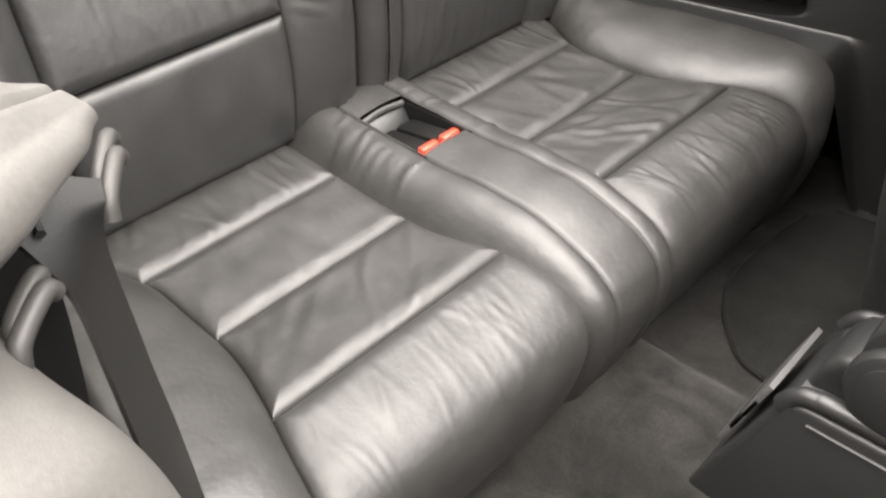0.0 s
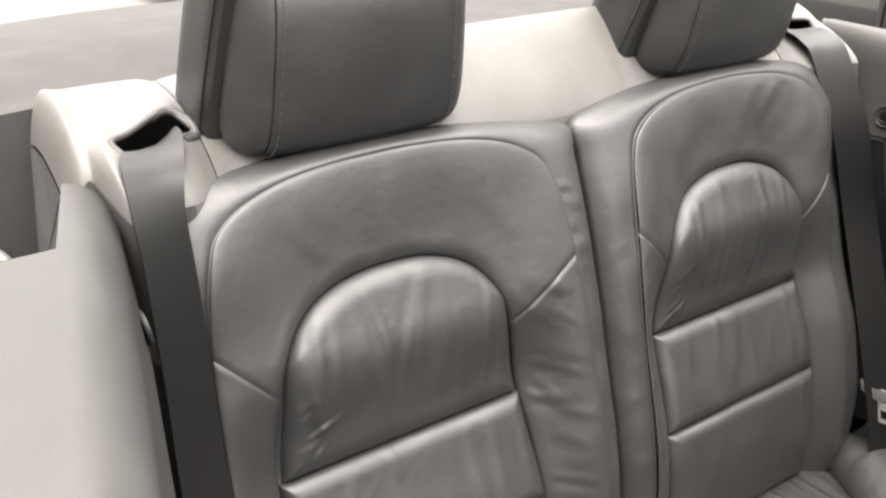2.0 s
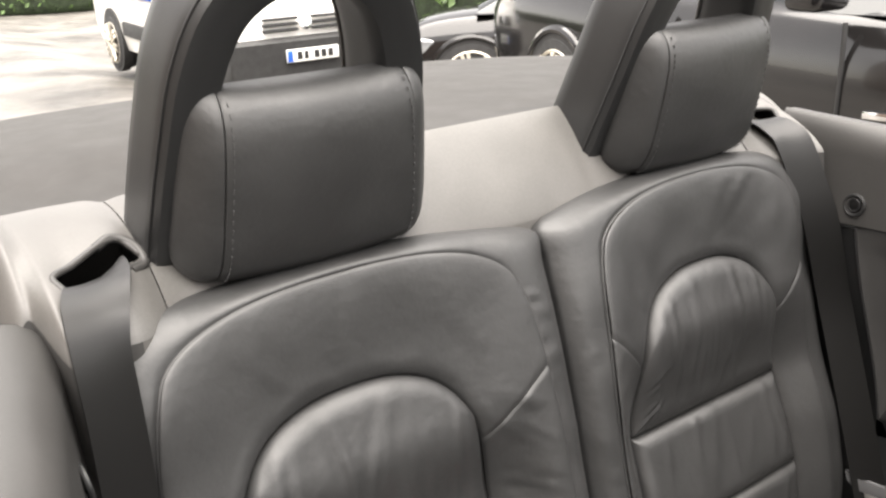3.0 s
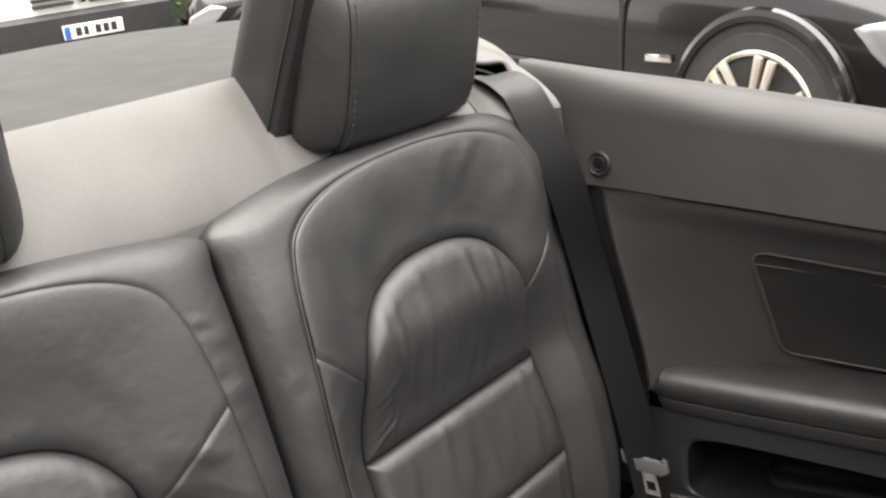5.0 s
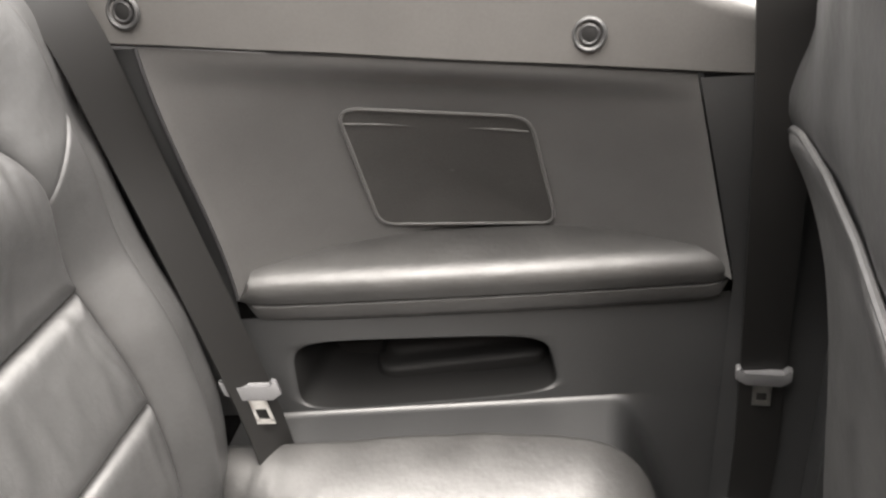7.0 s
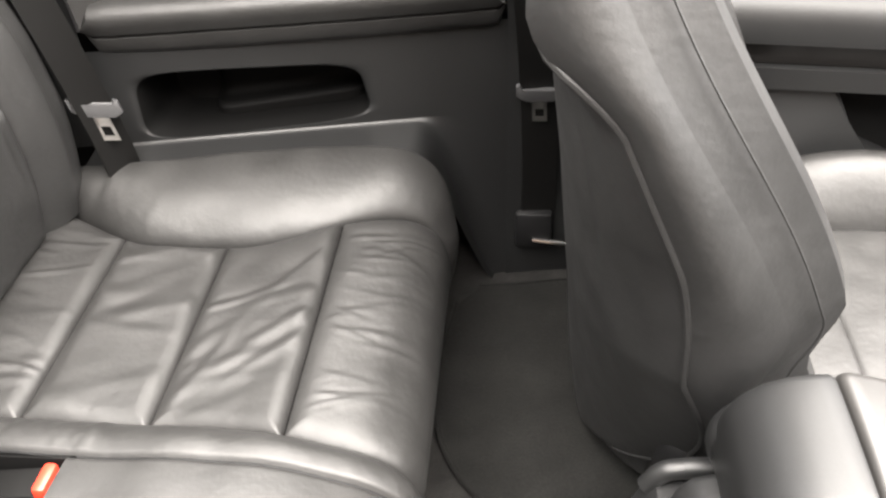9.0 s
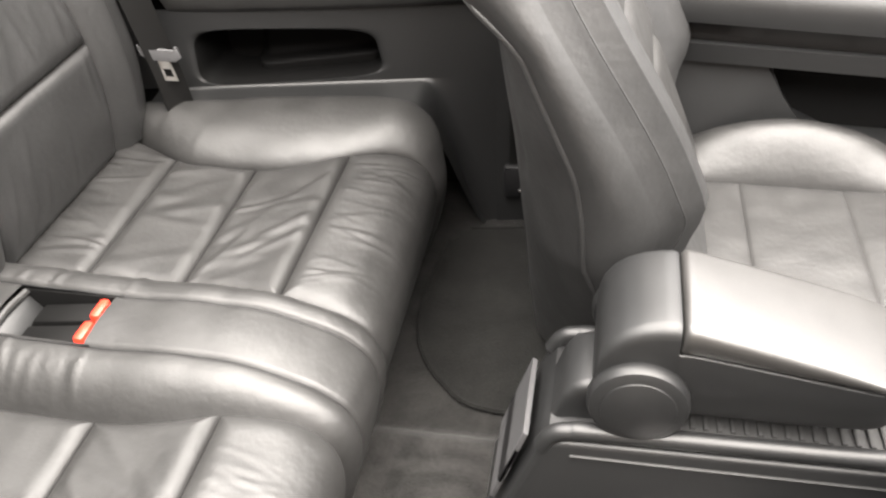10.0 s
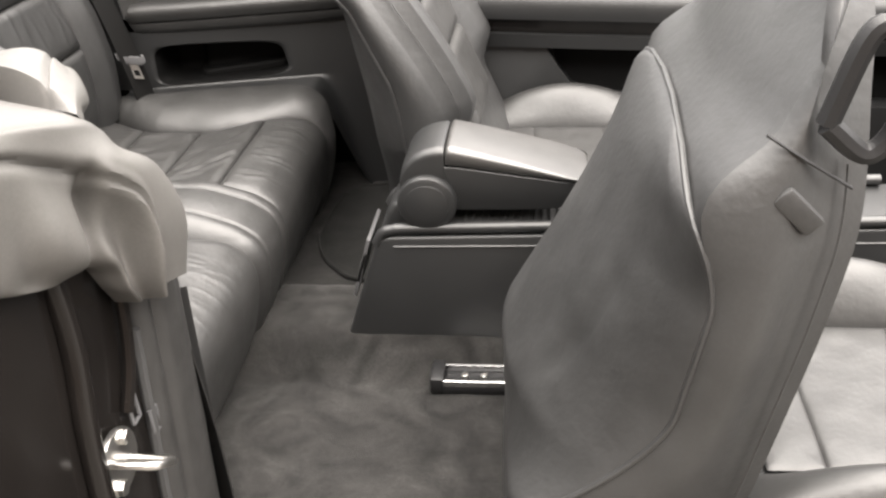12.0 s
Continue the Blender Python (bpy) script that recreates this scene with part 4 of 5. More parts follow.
def rear_belt(side):
    b = thing("rear_seat_belt", "black rear seat belt hanging beside the backrest", "seat belt", "rear seat belts")
    if side > 0:
        pts = [(0.064, 0.398, 1.236), (0.079, 0.400, 1.262), (0.101, 0.402, 1.2665), (0.124, 0.404, 1.2590), (0.141, 0.408, 1.240), (0.154, 0.420, 1.19), (0.164, 0.434, 1.135), (0.172, 0.455, 1.03), (0.190, 0.459, 0.94), (0.216, 0.458, 0.83), (0.236, 0.455, 0.74), (0.246, 0.455, 0.66)]
    else:
        pts = [(0.064, 0.398, 1.236), (0.077, 0.402, 1.262), (0.097, 0.409, 1.2675), (0.121, 0.418, 1.264), (0.143, 0.425, 1.252), (0.157, 0.429, 1.228), (0.163, 0.430, 1.18), (0.168, 0.433, 1.10), (0.175, 0.438, 1.02), (0.190, 0.443, 0.93), (0.214, 0.452, 0.82), (0.236, 0.458, 0.74), (0.246, 0.460, 0.66)]
    line = [Vector((p.x, side * p.y, p.z)) for p in smooth_line(pts, 60)]
    sides = []
    for i in range(60):
        t = smooth01(i / 22)
        sides.append(Vector((0.70 * (1 - t) + 0.38 * t, side * (0.71 + 0.1 * t), -0.1 * t)))
    part("webbing", strap(line, sides, 0.047, 0.0018), WEBBING, b)
    tongue(b, line[51] + Vector((0.004, -side * 0.004, 0)), side, line[49] - line[53], (0.8, side * 0.35, -0.2))
    return b


def front_belt(side):
    b = thing("front_seat_belt", "black front seat belt hanging at the door pillar", "seat belt", "front seat belts")
    if side > 0:
        pts = [(0.706, 0.566, 1.150), (0.708, 0.556, 1.135), (0.7165, 0.553, 1.040), (0.7225, 0.560, 0.950), (0.728, 0.573, 0.87), (0.734, 0.588, 0.785), (0.738, 0.597, 0.72), (0.742, 0.601, 0.62), (0.742, 0.604, 0.52)]
    else:
        pts = [(0.664, 0.552, 1.072), (0.674, 0.556, 1.066), (0.684, 0.5565, 1.058), (0.693, 0.556, 1.043), (0.704, 0.558, 1.015), (0.714, 0.560, 0.985), (0.725, 0.561, 0.938), (0.733, 0.562, 0.84), (0.742, 0.568, 0.73), (0.750, 0.586, 0.60), (0.750, 0.598, 0.52)]
    line = [Vector((p.x, side * p.y, p.z)) for p in smooth_line(pts, 50)]
    wide = [(1, 0.1, 0) if side > 0 else (0.53 + 0.29 * smooth01((i - 2) / 14), -0.85 + 0.27 * smooth01((i - 2) / 14), 0) for i in range(50)]
    part("webbing", strap(line, wide, 0.047, 0.0018), WEBBING, b)
    if side > 0:
        tongue(b, line[36] + Vector((0, -side * 0.005, 0)), side, line[34] - line[38], (1, 0, 0))
    part("anchor_cover", rbox(0.710, 0.762, *sorted((side * 0.59, side * 0.612)), 0.48, 0.54, 0.006), PLASTIC_DARK, b, "black anchor cover")
    part("anchor_rail", tube(smooth_line([(0.735, side * 0.590, 0.497), (0.79, side * 0.588, 0.490), (0.86, side * 0.588, 0.478), (0.96, side * 0.588, 0.465)], 20), 0.0035, 8), CHROME, b, "bright steel sliding rail")
    return b


for side_ in (-1, 1):
    rear_belt(side_)
    front_belt(side_)

far_post = thing("door_post", "dark trimmed post between side panel and far door", "door pillar")
part("inner_trim", prism([(0.655, 0.36), (0.635, 0.9), (0.60, 1.06), (0.61, 1.115), (0.70, 1.10), (0.72, 0.36)], "x", 0.655, 0.86, 0.006), PLASTIC, far_post, "grey inner trim")
part("outer_face", prism([(0.705, 0.36), (0.70, 1.09), (0.75, 0.95), (0.76, 0.36)], "x", 0.655, 0.86, 0.004), PAINT_BLACK, far_post, "black painted outer face")

# ---------------- near door pillar ----------------
pillar = thing("door_pillar", "black painted door pillar capped with grey padded trim", "door pillar")


# rails of the padded roll that caps the pillar, from its outer end to its hanging tip
RAILS = [smooth_line(r, 60) for r in (
    [(0.50, -0.800, 1.150), (0.56, -0.715, 1.142), (0.66, -0.652, 1.122), (0.70, -0.607, 1.085), (0.70, -0.594, 1.050), (0.70, -0.588, 1.010), (0.70, -0.585, 0.970), (0.70, -0.587, 0.925)],
    [(0.71, -0.800, 1.134), (0.735, -0.720, 1.122), (0.757, -0.668, 1.108), (0.752, -0.624, 1.081), (0.752, -0.610, 1.060), (0.767, -0.588, 1.033), (0.779, -0.580, 0.985), (0.778, -0.600, 0.938)],
    [(0.755, -0.810, 1.140), (0.766, -0.757, 1.126), (0.770, -0.717, 1.106), (0.778, -0.688, 1.088), (0.786, -0.672, 1.075), (0.792, -0.648, 1.050), (0.792, -0.640, 1.005), (0.782, -0.640, 0.952)],
    [(0.742, -0.830, 1.060), (0.750, -0.783, 1.040), (0.755, -0.759, 1.028), (0.760, -0.729, 1.015), (0.758, -0.690, 1.004), (0.764, -0.672, 0.990), (0.772, -0.668, 0.968), (0.772, -0.655, 0.945)])]


def shoulder(u, v):
    """v runs along the roll, u from the cabin over its ridge and its front fold to the lower edge."""
    i = min(int(v * 59), 58)
    a, r, f, d = (rail[i].lerp(rail[i + 1], v * 59 - i) for rail in RAILS)
    tuck = d + Vector((-0.030, 0.0, -0.002))
    line = [2 * a - r, a, r, f, d, tuck, tuck]
    t = u * 4
    k = min(int(t), 3)
    t -= k
    p0, p1, p2, p3 = line[k:k + 4]
    p = 0.5 * (2 * p1 + (p2 - p0) * t + (2 * p0 - 5 * p1 + 4 * p2 - p3) * t * t + (p3 - p0 + 3 * (p1 - p2)) * t ** 3)
    w = smooth01((u - 0.5) / 0.1) * smooth01((0.85 - u) / 0.15)
    fold = 0.012 * math.sin(26 * u - 9 * v) * smooth01((v - 0.15) / 0.2) - 0.020 * math.exp(-((v - 0.52 - 0.5 * (u - 0.65)) / 0.05) ** 2)
    fold -= 0.006 * math.exp(-((u - 0.53 - 0.04 * v) / 0.012) ** 2) / max(0.2, w)
    return p + Vector((0.85, -0.35, 0.1)) * fold * w


part("shoulder_trim", grid(shoulder, lin(0, 1, 110), lin(0, 1, 120)), TRIM, pillar, "pale grey padded shoulder trim with loose folds")
part("inner_cheek", grid(lambda u, v: (0.62 + 0.128 * u, -0.590 + 0.046 * u - 0.045 * (1 - v) * u, 0.36 + (0.885 - 0.36) * v), lin(0, 1, 14), lin(0, 1, 24)), PLASTIC, pillar)
part("jamb", prism([(-0.60, 0.34), (-0.59, 0.90), (-0.62, 0.99), (-0.70, 1.045), (-0.80, 1.07), (-0.85, 1.03), (-0.87, 0.80), (-0.86, 0.34)], "x", 0.62, 0.735, 0.012, 3), PAINT_JAMB, pillar, "glossy black painted jamb")


def seal(u, v):
    """The broad soft door seal that runs up the pillar and tucks in under the padded trim."""
    z = 0.36 + 0.57 * v
    y0 = -0.628 - 0.16 * max(0.0, 0.93 - z)
    y1 = -0.545 - 0.13 * max(0.0, 0.90 - z) ** 1.15
    round_ = math.sin(math.pi * min(1.0, max(0.0, u)))
    return (0.736 + 0.020 * max(0.0, round_) ** 0.6 - 0.004 * math.exp(-((u - 0.22) / 0.05) ** 2) + 0.001 * wave(u, z, 0, 0.05, 4), y0 + (y1 - y0) * u, z)


part("rubber_seal", grid(seal, dense(40, 0.7), lin(0, 1, 50)), SEAL, pillar, "broad dark grey rubber door seal")
part("seal_edge", tube([Vector(seal(0, v)) + Vector((0.003, -0.003, 0)) for v in lin(0, 0.95, 40)], 0.005, 8), RUBBER, pillar)
part("jamb_flange", tube(smooth_line([(0.738, -0.640, 0.975), (0.742, -0.648, 0.93), (0.742, -0.662, 0.885), (0.740, -0.682, 0.85)], 24), 0.0055, 8), PAINT_JAMB, pillar, "curved black flange")
part("jamb_rib", tube(smooth_line([(0.736, -0.715, 1.02), (0.740, -0.722, 0.95), (0.740, -0.742, 0.86), (0.740, -0.760, 0.70), (0.738, -0.765, 0.50)], 30), 0.010, 10), PAINT_JAMB, pillar, "rounded black rib")
striker = part("striker_plate", disc((0.741, -0.716, 0.826), (1, 0, 0), 0.029, 0.006, 0.002), STEEL, pillar, "round steel striker plate")
part("striker_loop", tube([(0.742, -0.730, 0.837), (0.776, -0.730, 0.837), (0.781, -0.726, 0.834), (0.781, -0.704, 0.818), (0.776, -0.700, 0.815), (0.742, -0.700, 0.815)], 0.0038, 10), STEEL, striker, "square steel wire loop")
for y_, z_ in ((-0.704, 0.843), (-0.728, 0.809)):
    part("bolt", disc((0.746, y_, z_), (1, 0, 0), 0.007, 0.006, 0.001, 6), STEEL, striker)
for y_, z_ in ((-0.674, 0.850), (-0.648, 0.815)):
    part("clip", tube([(0.741, y_ - 0.006, z_ - 0.016), (0.741, y_ - 0.006, z_ + 0.010), (0.741, y_ + 0.006, z_ + 0.008), (0.741, y_ + 0.006, z_ - 0.016), (0.741, y_ - 0.006, z_ - 0.016)], 0.002, 6), GREY_PLASTIC, pillar, "small grey wire clip")

# ---------------- centre console ----------------
con = thing("centre_console", "dark grey plastic centre console between the front seats", "centre console")
body = [(0.762, 0.475), (0.822, 0.645), (0.832, 0.660), (0.850, 0.664), (1.75, 0.684), (1.75, 0.42), (0.758, 0.42)]
part("body", prism(body, "y", -0.073, 0.073, 0.006, 3), PLASTIC, con)
for e in (-1, 1):
    rim = [(0.826, e * 0.066, 0.650), (0.836, e * 0.066, 0.667), (0.852, e * 0.066, 0.674), (0.90, e * 0.066, 0.677), (1.2, e * 0.066, 0.683), (1.6, e * 0.066, 0.690)]
    part("side_rim", tube(smooth_line(rim, 50), 0.0088, 12), PLASTIC, con, "rounded rim along the console")
    part("side_ledge", tube([(0.853, e * 0.0735, 0.648), (1.2, e * 0.0735, 0.652), (1.6, e * 0.0735, 0.658)], 0.0018, 6), PLASTIC, con)
part("rear_pod", prism([(0.826, 0.640), (0.840, 0.688), (0.850, 0.704), (0.866, 0.710), (0.90, 0.708), (0.90, 0.640)], "y", -0.040, 0.040, 0.010, 4), PLASTIC, con, "rounded pod at the rear")
part("vent_frame", prism([(0.775, 0.500), (0.818, 0.628), (0.824, 0.626), (0.782, 0.498)], "y", -0.058, 0.058, 0.002), PLASTIC_DARK, con, "dark vent recess")
for k in range(3):
    x = 0.795 - 0.008 * k
    part("vent_slat", prism([(x, 0.592 - 0.026 * k), (x + 0.017, 0.645 - 0.026 * k), (x + 0.012, 0.648 - 0.026 * k), (x - 0.005, 0.595 - 0.026 * k)], "y", -0.052, 0.052, 0.001), GREY_PLASTIC if k != 1 else PLASTIC_DARK, con, "grey vent slat")
part("tray", rbox(0.905, 1.4, -0.055, 0.055, 0.668, 0.676, 0.002), RUBBER, con, "ribbed rubber tray")
for k in range(16):
    part("rib", rbox(0.96 + 0.012 * k, 0.965 + 0.012 * k, -0.05, 0.05, 0.675, 0.679, 0.001), RUBBER, con)

rest = thing("armrest", "padded leather-topped folding front armrest", "armrest")


def bar(x, top, low, half, r, crown=0.0):
    """A cross-section with rounded upper edges."""
    pts = [(x, -half * 0.96, low), (x, -half, low + 0.004)]
    for a in lin(0, math.pi / 2, 7):
        pts.append((x, -half + r * (1 - math.cos(a)), top - r * (1 - math.sin(a))))
    for y in lin(-half + r, half - r, 7)[1:-1]:
        pts.append((x, y, top + crown * (1 - (y / (half - r)) ** 2)))
    for a in lin(math.pi / 2, 0, 7):
        pts.append((x, half - r * (1 - math.cos(a)), top - r * (1 - math.sin(a))))
    return pts + [(x, half, low + 0.004), (x, half * 0.96, low)]


lid, box = [], []
for x in [0.9390, 0.9400, 0.9425, 0.947, *lin(0.953, 1.115, 22), 1.126, 1.135, 1.142, 1.1465, 1.149]:
    t = (x - 0.939) / 0.210
    end = math.sqrt(max(0.0, 1 - (max(0.0, x - 1.108) / 0.0412) ** 2))
    start = math.sqrt(max(0.0, 1 - (max(0.0, 0.947 - x) / 0.0085) ** 2))
    low = 0.7775 - 0.158 * max(0.0, x - 0.952)
    top = 0.808 - 0.050 * t - 0.010 * t * t
    half_y = 0.0600 - 0.018 * (1 - end) - 0.003 * (1 - start)
    lid.append(bar(x, low + (top - low) * (0.30 + 0.70 * end) * (0.55 + 0.45 * start), low, half_y, min(0.014, (top - low) * 0.45) * (0.35 + 0.65 * end), 0.0025))
part("lid", loft(lid), LID_LEATHER, rest, "padded leather lid with a soft sheen")
for x in [0.925, 0.935, *lin(0.95, 1.115, 16), 1.128, 1.136, 1.140]:
    end = math.sqrt(max(0.0, 1 - (max(0.0, x - 1.10) / 0.0402) ** 2))
    seam = 0.7770 - 0.158 * max(0.0, x - 0.952) - 0.0022
    low = 0.703 + 0.10 * max(0.0, x - 1.03) ** 1.4
    box.append(bar(x, seam, seam - (seam - low) * (0.15 + 0.85 * end), 0.0575 - 0.018 * (1 - end), 0.0025))
part("box", loft(box), PLASTIC, rest, "dark plastic body below the lid")
shell_loops = []
for x, top, low in ((0.868, 0.742, 0.712), (0.869, 0.757, 0.704), (0.873, 0.771, 0.701), (0.881, 0.783, 0.70), (0.893, 0.7935, 0.70), (0.908, 0.8005, 0.70), (0.923, 0.8040, 0.70), (0.934, 0.8050, 0.70), (0.9375, 0.8030, 0.70)):
    shell_loops.append(bar(x, top, low, 0.0590, 0.013, 0.001))
part("rear_housing", loft(shell_loops), PLASTIC, rest, "curved plastic housing round the hinge")
for e in (-1, 1):
    h = part("hinge_cover", disc((0.909, e * 0.0615, 0.719), (0, e, 0), 0.0455, 0.024, 0.008), PLASTIC, rest, "round hinge cover")
    part("hinge_face", disc((0.909, e * 0.0730, 0.719), (0, e, 0), 0.0335, 0.004, 0.0012), PLASTIC, h)


# ---------------- front seats ----------------
def front_seat(name, label, y0, pivot_x, pivot_z, lean, cushion_x, low_tuck):
    """lean: degrees that the backrest leans towards the rear."""
    b = thing(name, label, "car seat", "front seats")
    c, s = math.cos(radians(lean)), math.sin(radians(lean))

    def put(n, y, h):
        """n ahead of the back's middle, y across, h up along the back."""
        return Vector((pivot_x + n * c - h * s, y0 + y, pivot_z + h * c + n * s))

    def half(h):
        return 0.238 - 0.02 * smooth01((0.2 - h) / 0.3) - 0.09 * max(0, h - 0.30) ** 2 / 0.1296

    def front_n(y, h):
        q = min(1, abs(y) / half(h))
        if low_tuck:
            fade = 1 - 0.7 * smooth01((h - 0.42) / 0.2)
        else:
            fade = 1 - 0.6 * smooth01((h - 0.18) / 0.28) - 0.9 * smooth01((0.15 - h) / 0.07)
        return 0.035 + 0.047 * smooth01((q - 0.45) / 0.35) * fade - 0.05 * max(0, q - 0.88) ** 2 / 0.0144

    def rim_n(h):
        """How far ahead the piped edge of the rear panel lies."""
        return max(-0.14 if low_tuck else -0.06, -0.027 - (1.6 if low_tuck else 0.8) * max(0, 0.24 - h) ** 1.5) - 0.9 * max(0, h - 0.36) ** 1.3

    def centre_n(h):
        return -0.226 + 0.040 * (1 - low_tuck) + 0.32 * h + low_tuck * 0.55 * max(0, 0.15 - h) - 0.02 * smooth01((h - 0.42) / 0.1)

    def panel_half(h):
        t = min(1, max(0, (h - (0.385 if low_tuck else 0.405)) / (0.090 if low_tuck else 0.07)))
        d = min(1, max(0, (0.10 - h) / 0.21))
        return half(h) * math.sqrt(1 - t ** 3) * math.sqrt(max(0, 1 - d ** 2.6)) + 0.0005

    def rear_n(y, h):
        q = min(1, abs(y) / half(h))
        low = rim_n(h) + (centre_n(h) - rim_n(h)) * (1 - q ** 2.2)
        top = -0.055 + 0.06 * smooth01((h - 0.45) / 0.25) + 0.03 * q ** 2
        k = smooth01((h - 0.42) / 0.10)
        return low * (1 - k) + max(low, top) * k

    loops = []
    for h in [-0.11, -0.10, *lin(-0.08, 0.60, 44), 0.625, 0.645, 0.655, 0.66]:
        w = half(h)
        close = math.sqrt(max(0.02, 1 - (max(0, h - 0.58) / 0.0805) ** 2))
        pts = []
        for y in lin(-1, 1, 25):
            pts.append(put(front_n(y * w, h) * close, y * w * (0.8 + 0.2 * close), h))
        f, r = front_n(w, h) * close, rear_n(w, h) * close
        flank = [(f + (r - f) * q, 0.014 * math.sin(math.pi * q) * close) for q in (0.01, 0.04, 0.12, 0.3, 0.5, 0.7, 0.88, 0.96, 0.99)]
        pts += [put(n, w * (0.8 + 0.2 * close) + d, h) for n, d in flank]
        for y in [1.0, 0.992, 0.97, *lin(0.93, -0.93, 29), -0.97, -0.992, -1.0]:
            pts.append(put((rear_n(y * w, h) + 0.005 * (1 - y ** 8)) * close, y * w * (0.8 + 0.2 * close), h))
        pts += [put(n, -w * (0.8 + 0.2 * close) - d, h) for n, d in flank[::-1]]
        loops.append(pts)
    part("backrest", loft(loops), LEATHER, b)

    def panel(u, v):
        h = -0.10 + 0.574 * u
        w = panel_half(h)
        y = w * (2 * v - 1)
        rim = min(1, min(v, 1 - v) * w * 2 / 0.03, (1 - u) * 0.574 / 0.02)
        sag = 0.007 * wave(y, h, 0, 0.16, 5) * rim
        # a shallow crescent dent on each side
        dent = 0.005 * math.exp(-((abs(y) - 0.15 + 1.2 * (h - 0.30) ** 2) / 0.012) ** 2) * smooth01((h - 0.16) / 0.06) * smooth01((0.36 - h) / 0.05)
        return put(rear_n(y, h) - 0.007 * math.sqrt(rim) + sag + dent * rim, y, h)
    part("rear_panel", grid(panel, lin(0, 1, 80), dense(70)), LEATHER, b, "slightly sagging leather rear panel with piped edge")
    rim = [Vector(panel(u, 0)) for u in lin(0.02, 1, 50)] + [Vector(panel(u, 1)) for u in lin(1, 0.02, 50)]
    part("rear_piping", tube(rim, 0.0032, 8), LEATHER, b)
    for e in (-1, 1):
        line = [put(front_n(e * half(h) * 0.97, h) + 0.003, e * (half(h) * 0.985), h) for h in lin(0.03, 0.50, 60)]
        part("wing_seam", tube(line, 0.0010, 6), LEATHER, b)
        if low_tuck and e < 0:
            loop = smooth_line([put(n, e * 0.222, h) for n, h in ((0.012, 0.535), (0.049, 0.517), (0.062, 0.55), (0.042, 0.605), (0.019, 0.607), (0.012, 0.535))], 40)
            part("belt_loop", tube(loop, 0.009, 8), PLASTIC_DARK, b, "black belt loop")
            slit = [put(n, e * (half(0.505) + 0.0145 - 0.5 * abs(n - 0.005) ** 1.6), 0.505 - 0.42 * (n - 0.005)) for n in lin(-0.028, 0.050, 14)]
            part("flank_slit", tube(slit, 0.0016, 6), PLASTIC_DARK, b, "dark slit in the leather flank")
        part("hinge_cover", disc(put(-0.06, e * 0.226, -0.06), (0, e, 0), 0.055, 0.03, 0.010), PLASTIC_DARK, b, "round black hinge cover")
        if not low_tuck or e > 0:
            continue
        button = rbox(-0.022, 0.022, -0.004, 0.006, -0.010, 0.010, 0.004)
        bmesh.ops.transform(button, matrix=Matrix.Translation(put(0.013, e * (half(0.463) + 0.010), 0.463)) @ pose(0, 0, 0, 0, -lean + 35, 0), verts=button.verts)
        part("release_button", button, LEATHER, b, "small release button under the leather")
    # padded centre of the back
    for h0, h1 in ((0.06, 0.20), (0.20, 0.30), (0.30, 0.39)):
        part("back_insert", grid(lambda u, v: put(0.036 + 0.014 * puff(u, v, h1 - h0, 0.24, 0.02), -0.12 + 0.24 * v, h0 + (h1 - h0) * u), dense(14), dense(22)), LEATHER_SEAT, b)
    # cushion
    def seat_z(x, y):
        q = abs(y) / 0.25
        arch_ = max(0.0, 1 - 0.45 * ((x - 0.165) / 0.125) ** 2) if x < 0.165 else max(0.25, 1 - 0.45 * ((x - 0.165) / 0.125) ** 2)
        return 0.612 + 0.012 * smooth01((x - 0.3) / 0.2) + 0.070 * math.sin(math.pi * min(1, max(0, (q - 0.54) / 0.46))) * arch_ - 0.05 * max(0, q - 0.8) ** 2 / 0.04

    def cushion_patch(x0, x1, y0_, y1_, r):
        def f(u, v):
            x, y = x0 + (x1 - x0) * u, y0_ + (y1_ - y0_) * v
            fall = 0.08 * max(0, x - 0.47) ** 2 / 0.0036
            return (cushion_x + x, y0 + y, seat_z(x, y) + (0.010 if abs(y0_ + y1_) > 0.01 else 0.005) * (puff(u, v, x1 - x0, y1_ - y0_, r) - 1) - fall + 0.0018 * wave(x, y, 0, 0.04, 6))
        return grid(f, dense(24), dense(30))
    for x0, x1 in ((0.03, 0.095), (0.095, 0.235), (0.235, 0.40)):
        part("seat_insert", cushion_patch(x0, x1, -0.135, 0.135, 0.035), LEATHER_SEAT, b)
    part("seat_front", cushion_patch(0.40, 0.53, -0.135, 0.135, 0.02), LEATHER_SEAT, b)
    for e in (-1, 1):
        part("seat_bolster", cushion_patch(0.0, 0.53, e * 0.135, e * 0.25, 0.012), LEATHER_SEAT, b)
    part("base", rbox(cushion_x + 0.0, cushion_x + 0.50, y0 - 0.235, y0 + 0.235, 0.47, 0.60, 0.03, 3), PLASTIC_DARK, b, "black seat base")
    part("rear_valance", rbox(pivot_x - 0.10, pivot_x + 0.05, y0 - 0.205, y0 + 0.205, 0.45, pivot_z - 0.03, 0.03, 3), PLASTIC_DARK, b)
    return b


front_seat("passenger_seat", "dark grey leather front passenger seat leaning back", 0.345, 0.955, 0.64, 24, 0.965, 0.0)
front_seat("driver_seat", "dark grey leather driver seat with its backrest tipped forward", -0.345, 1.189, 0.529, -10.5, 1.30, 1.0)


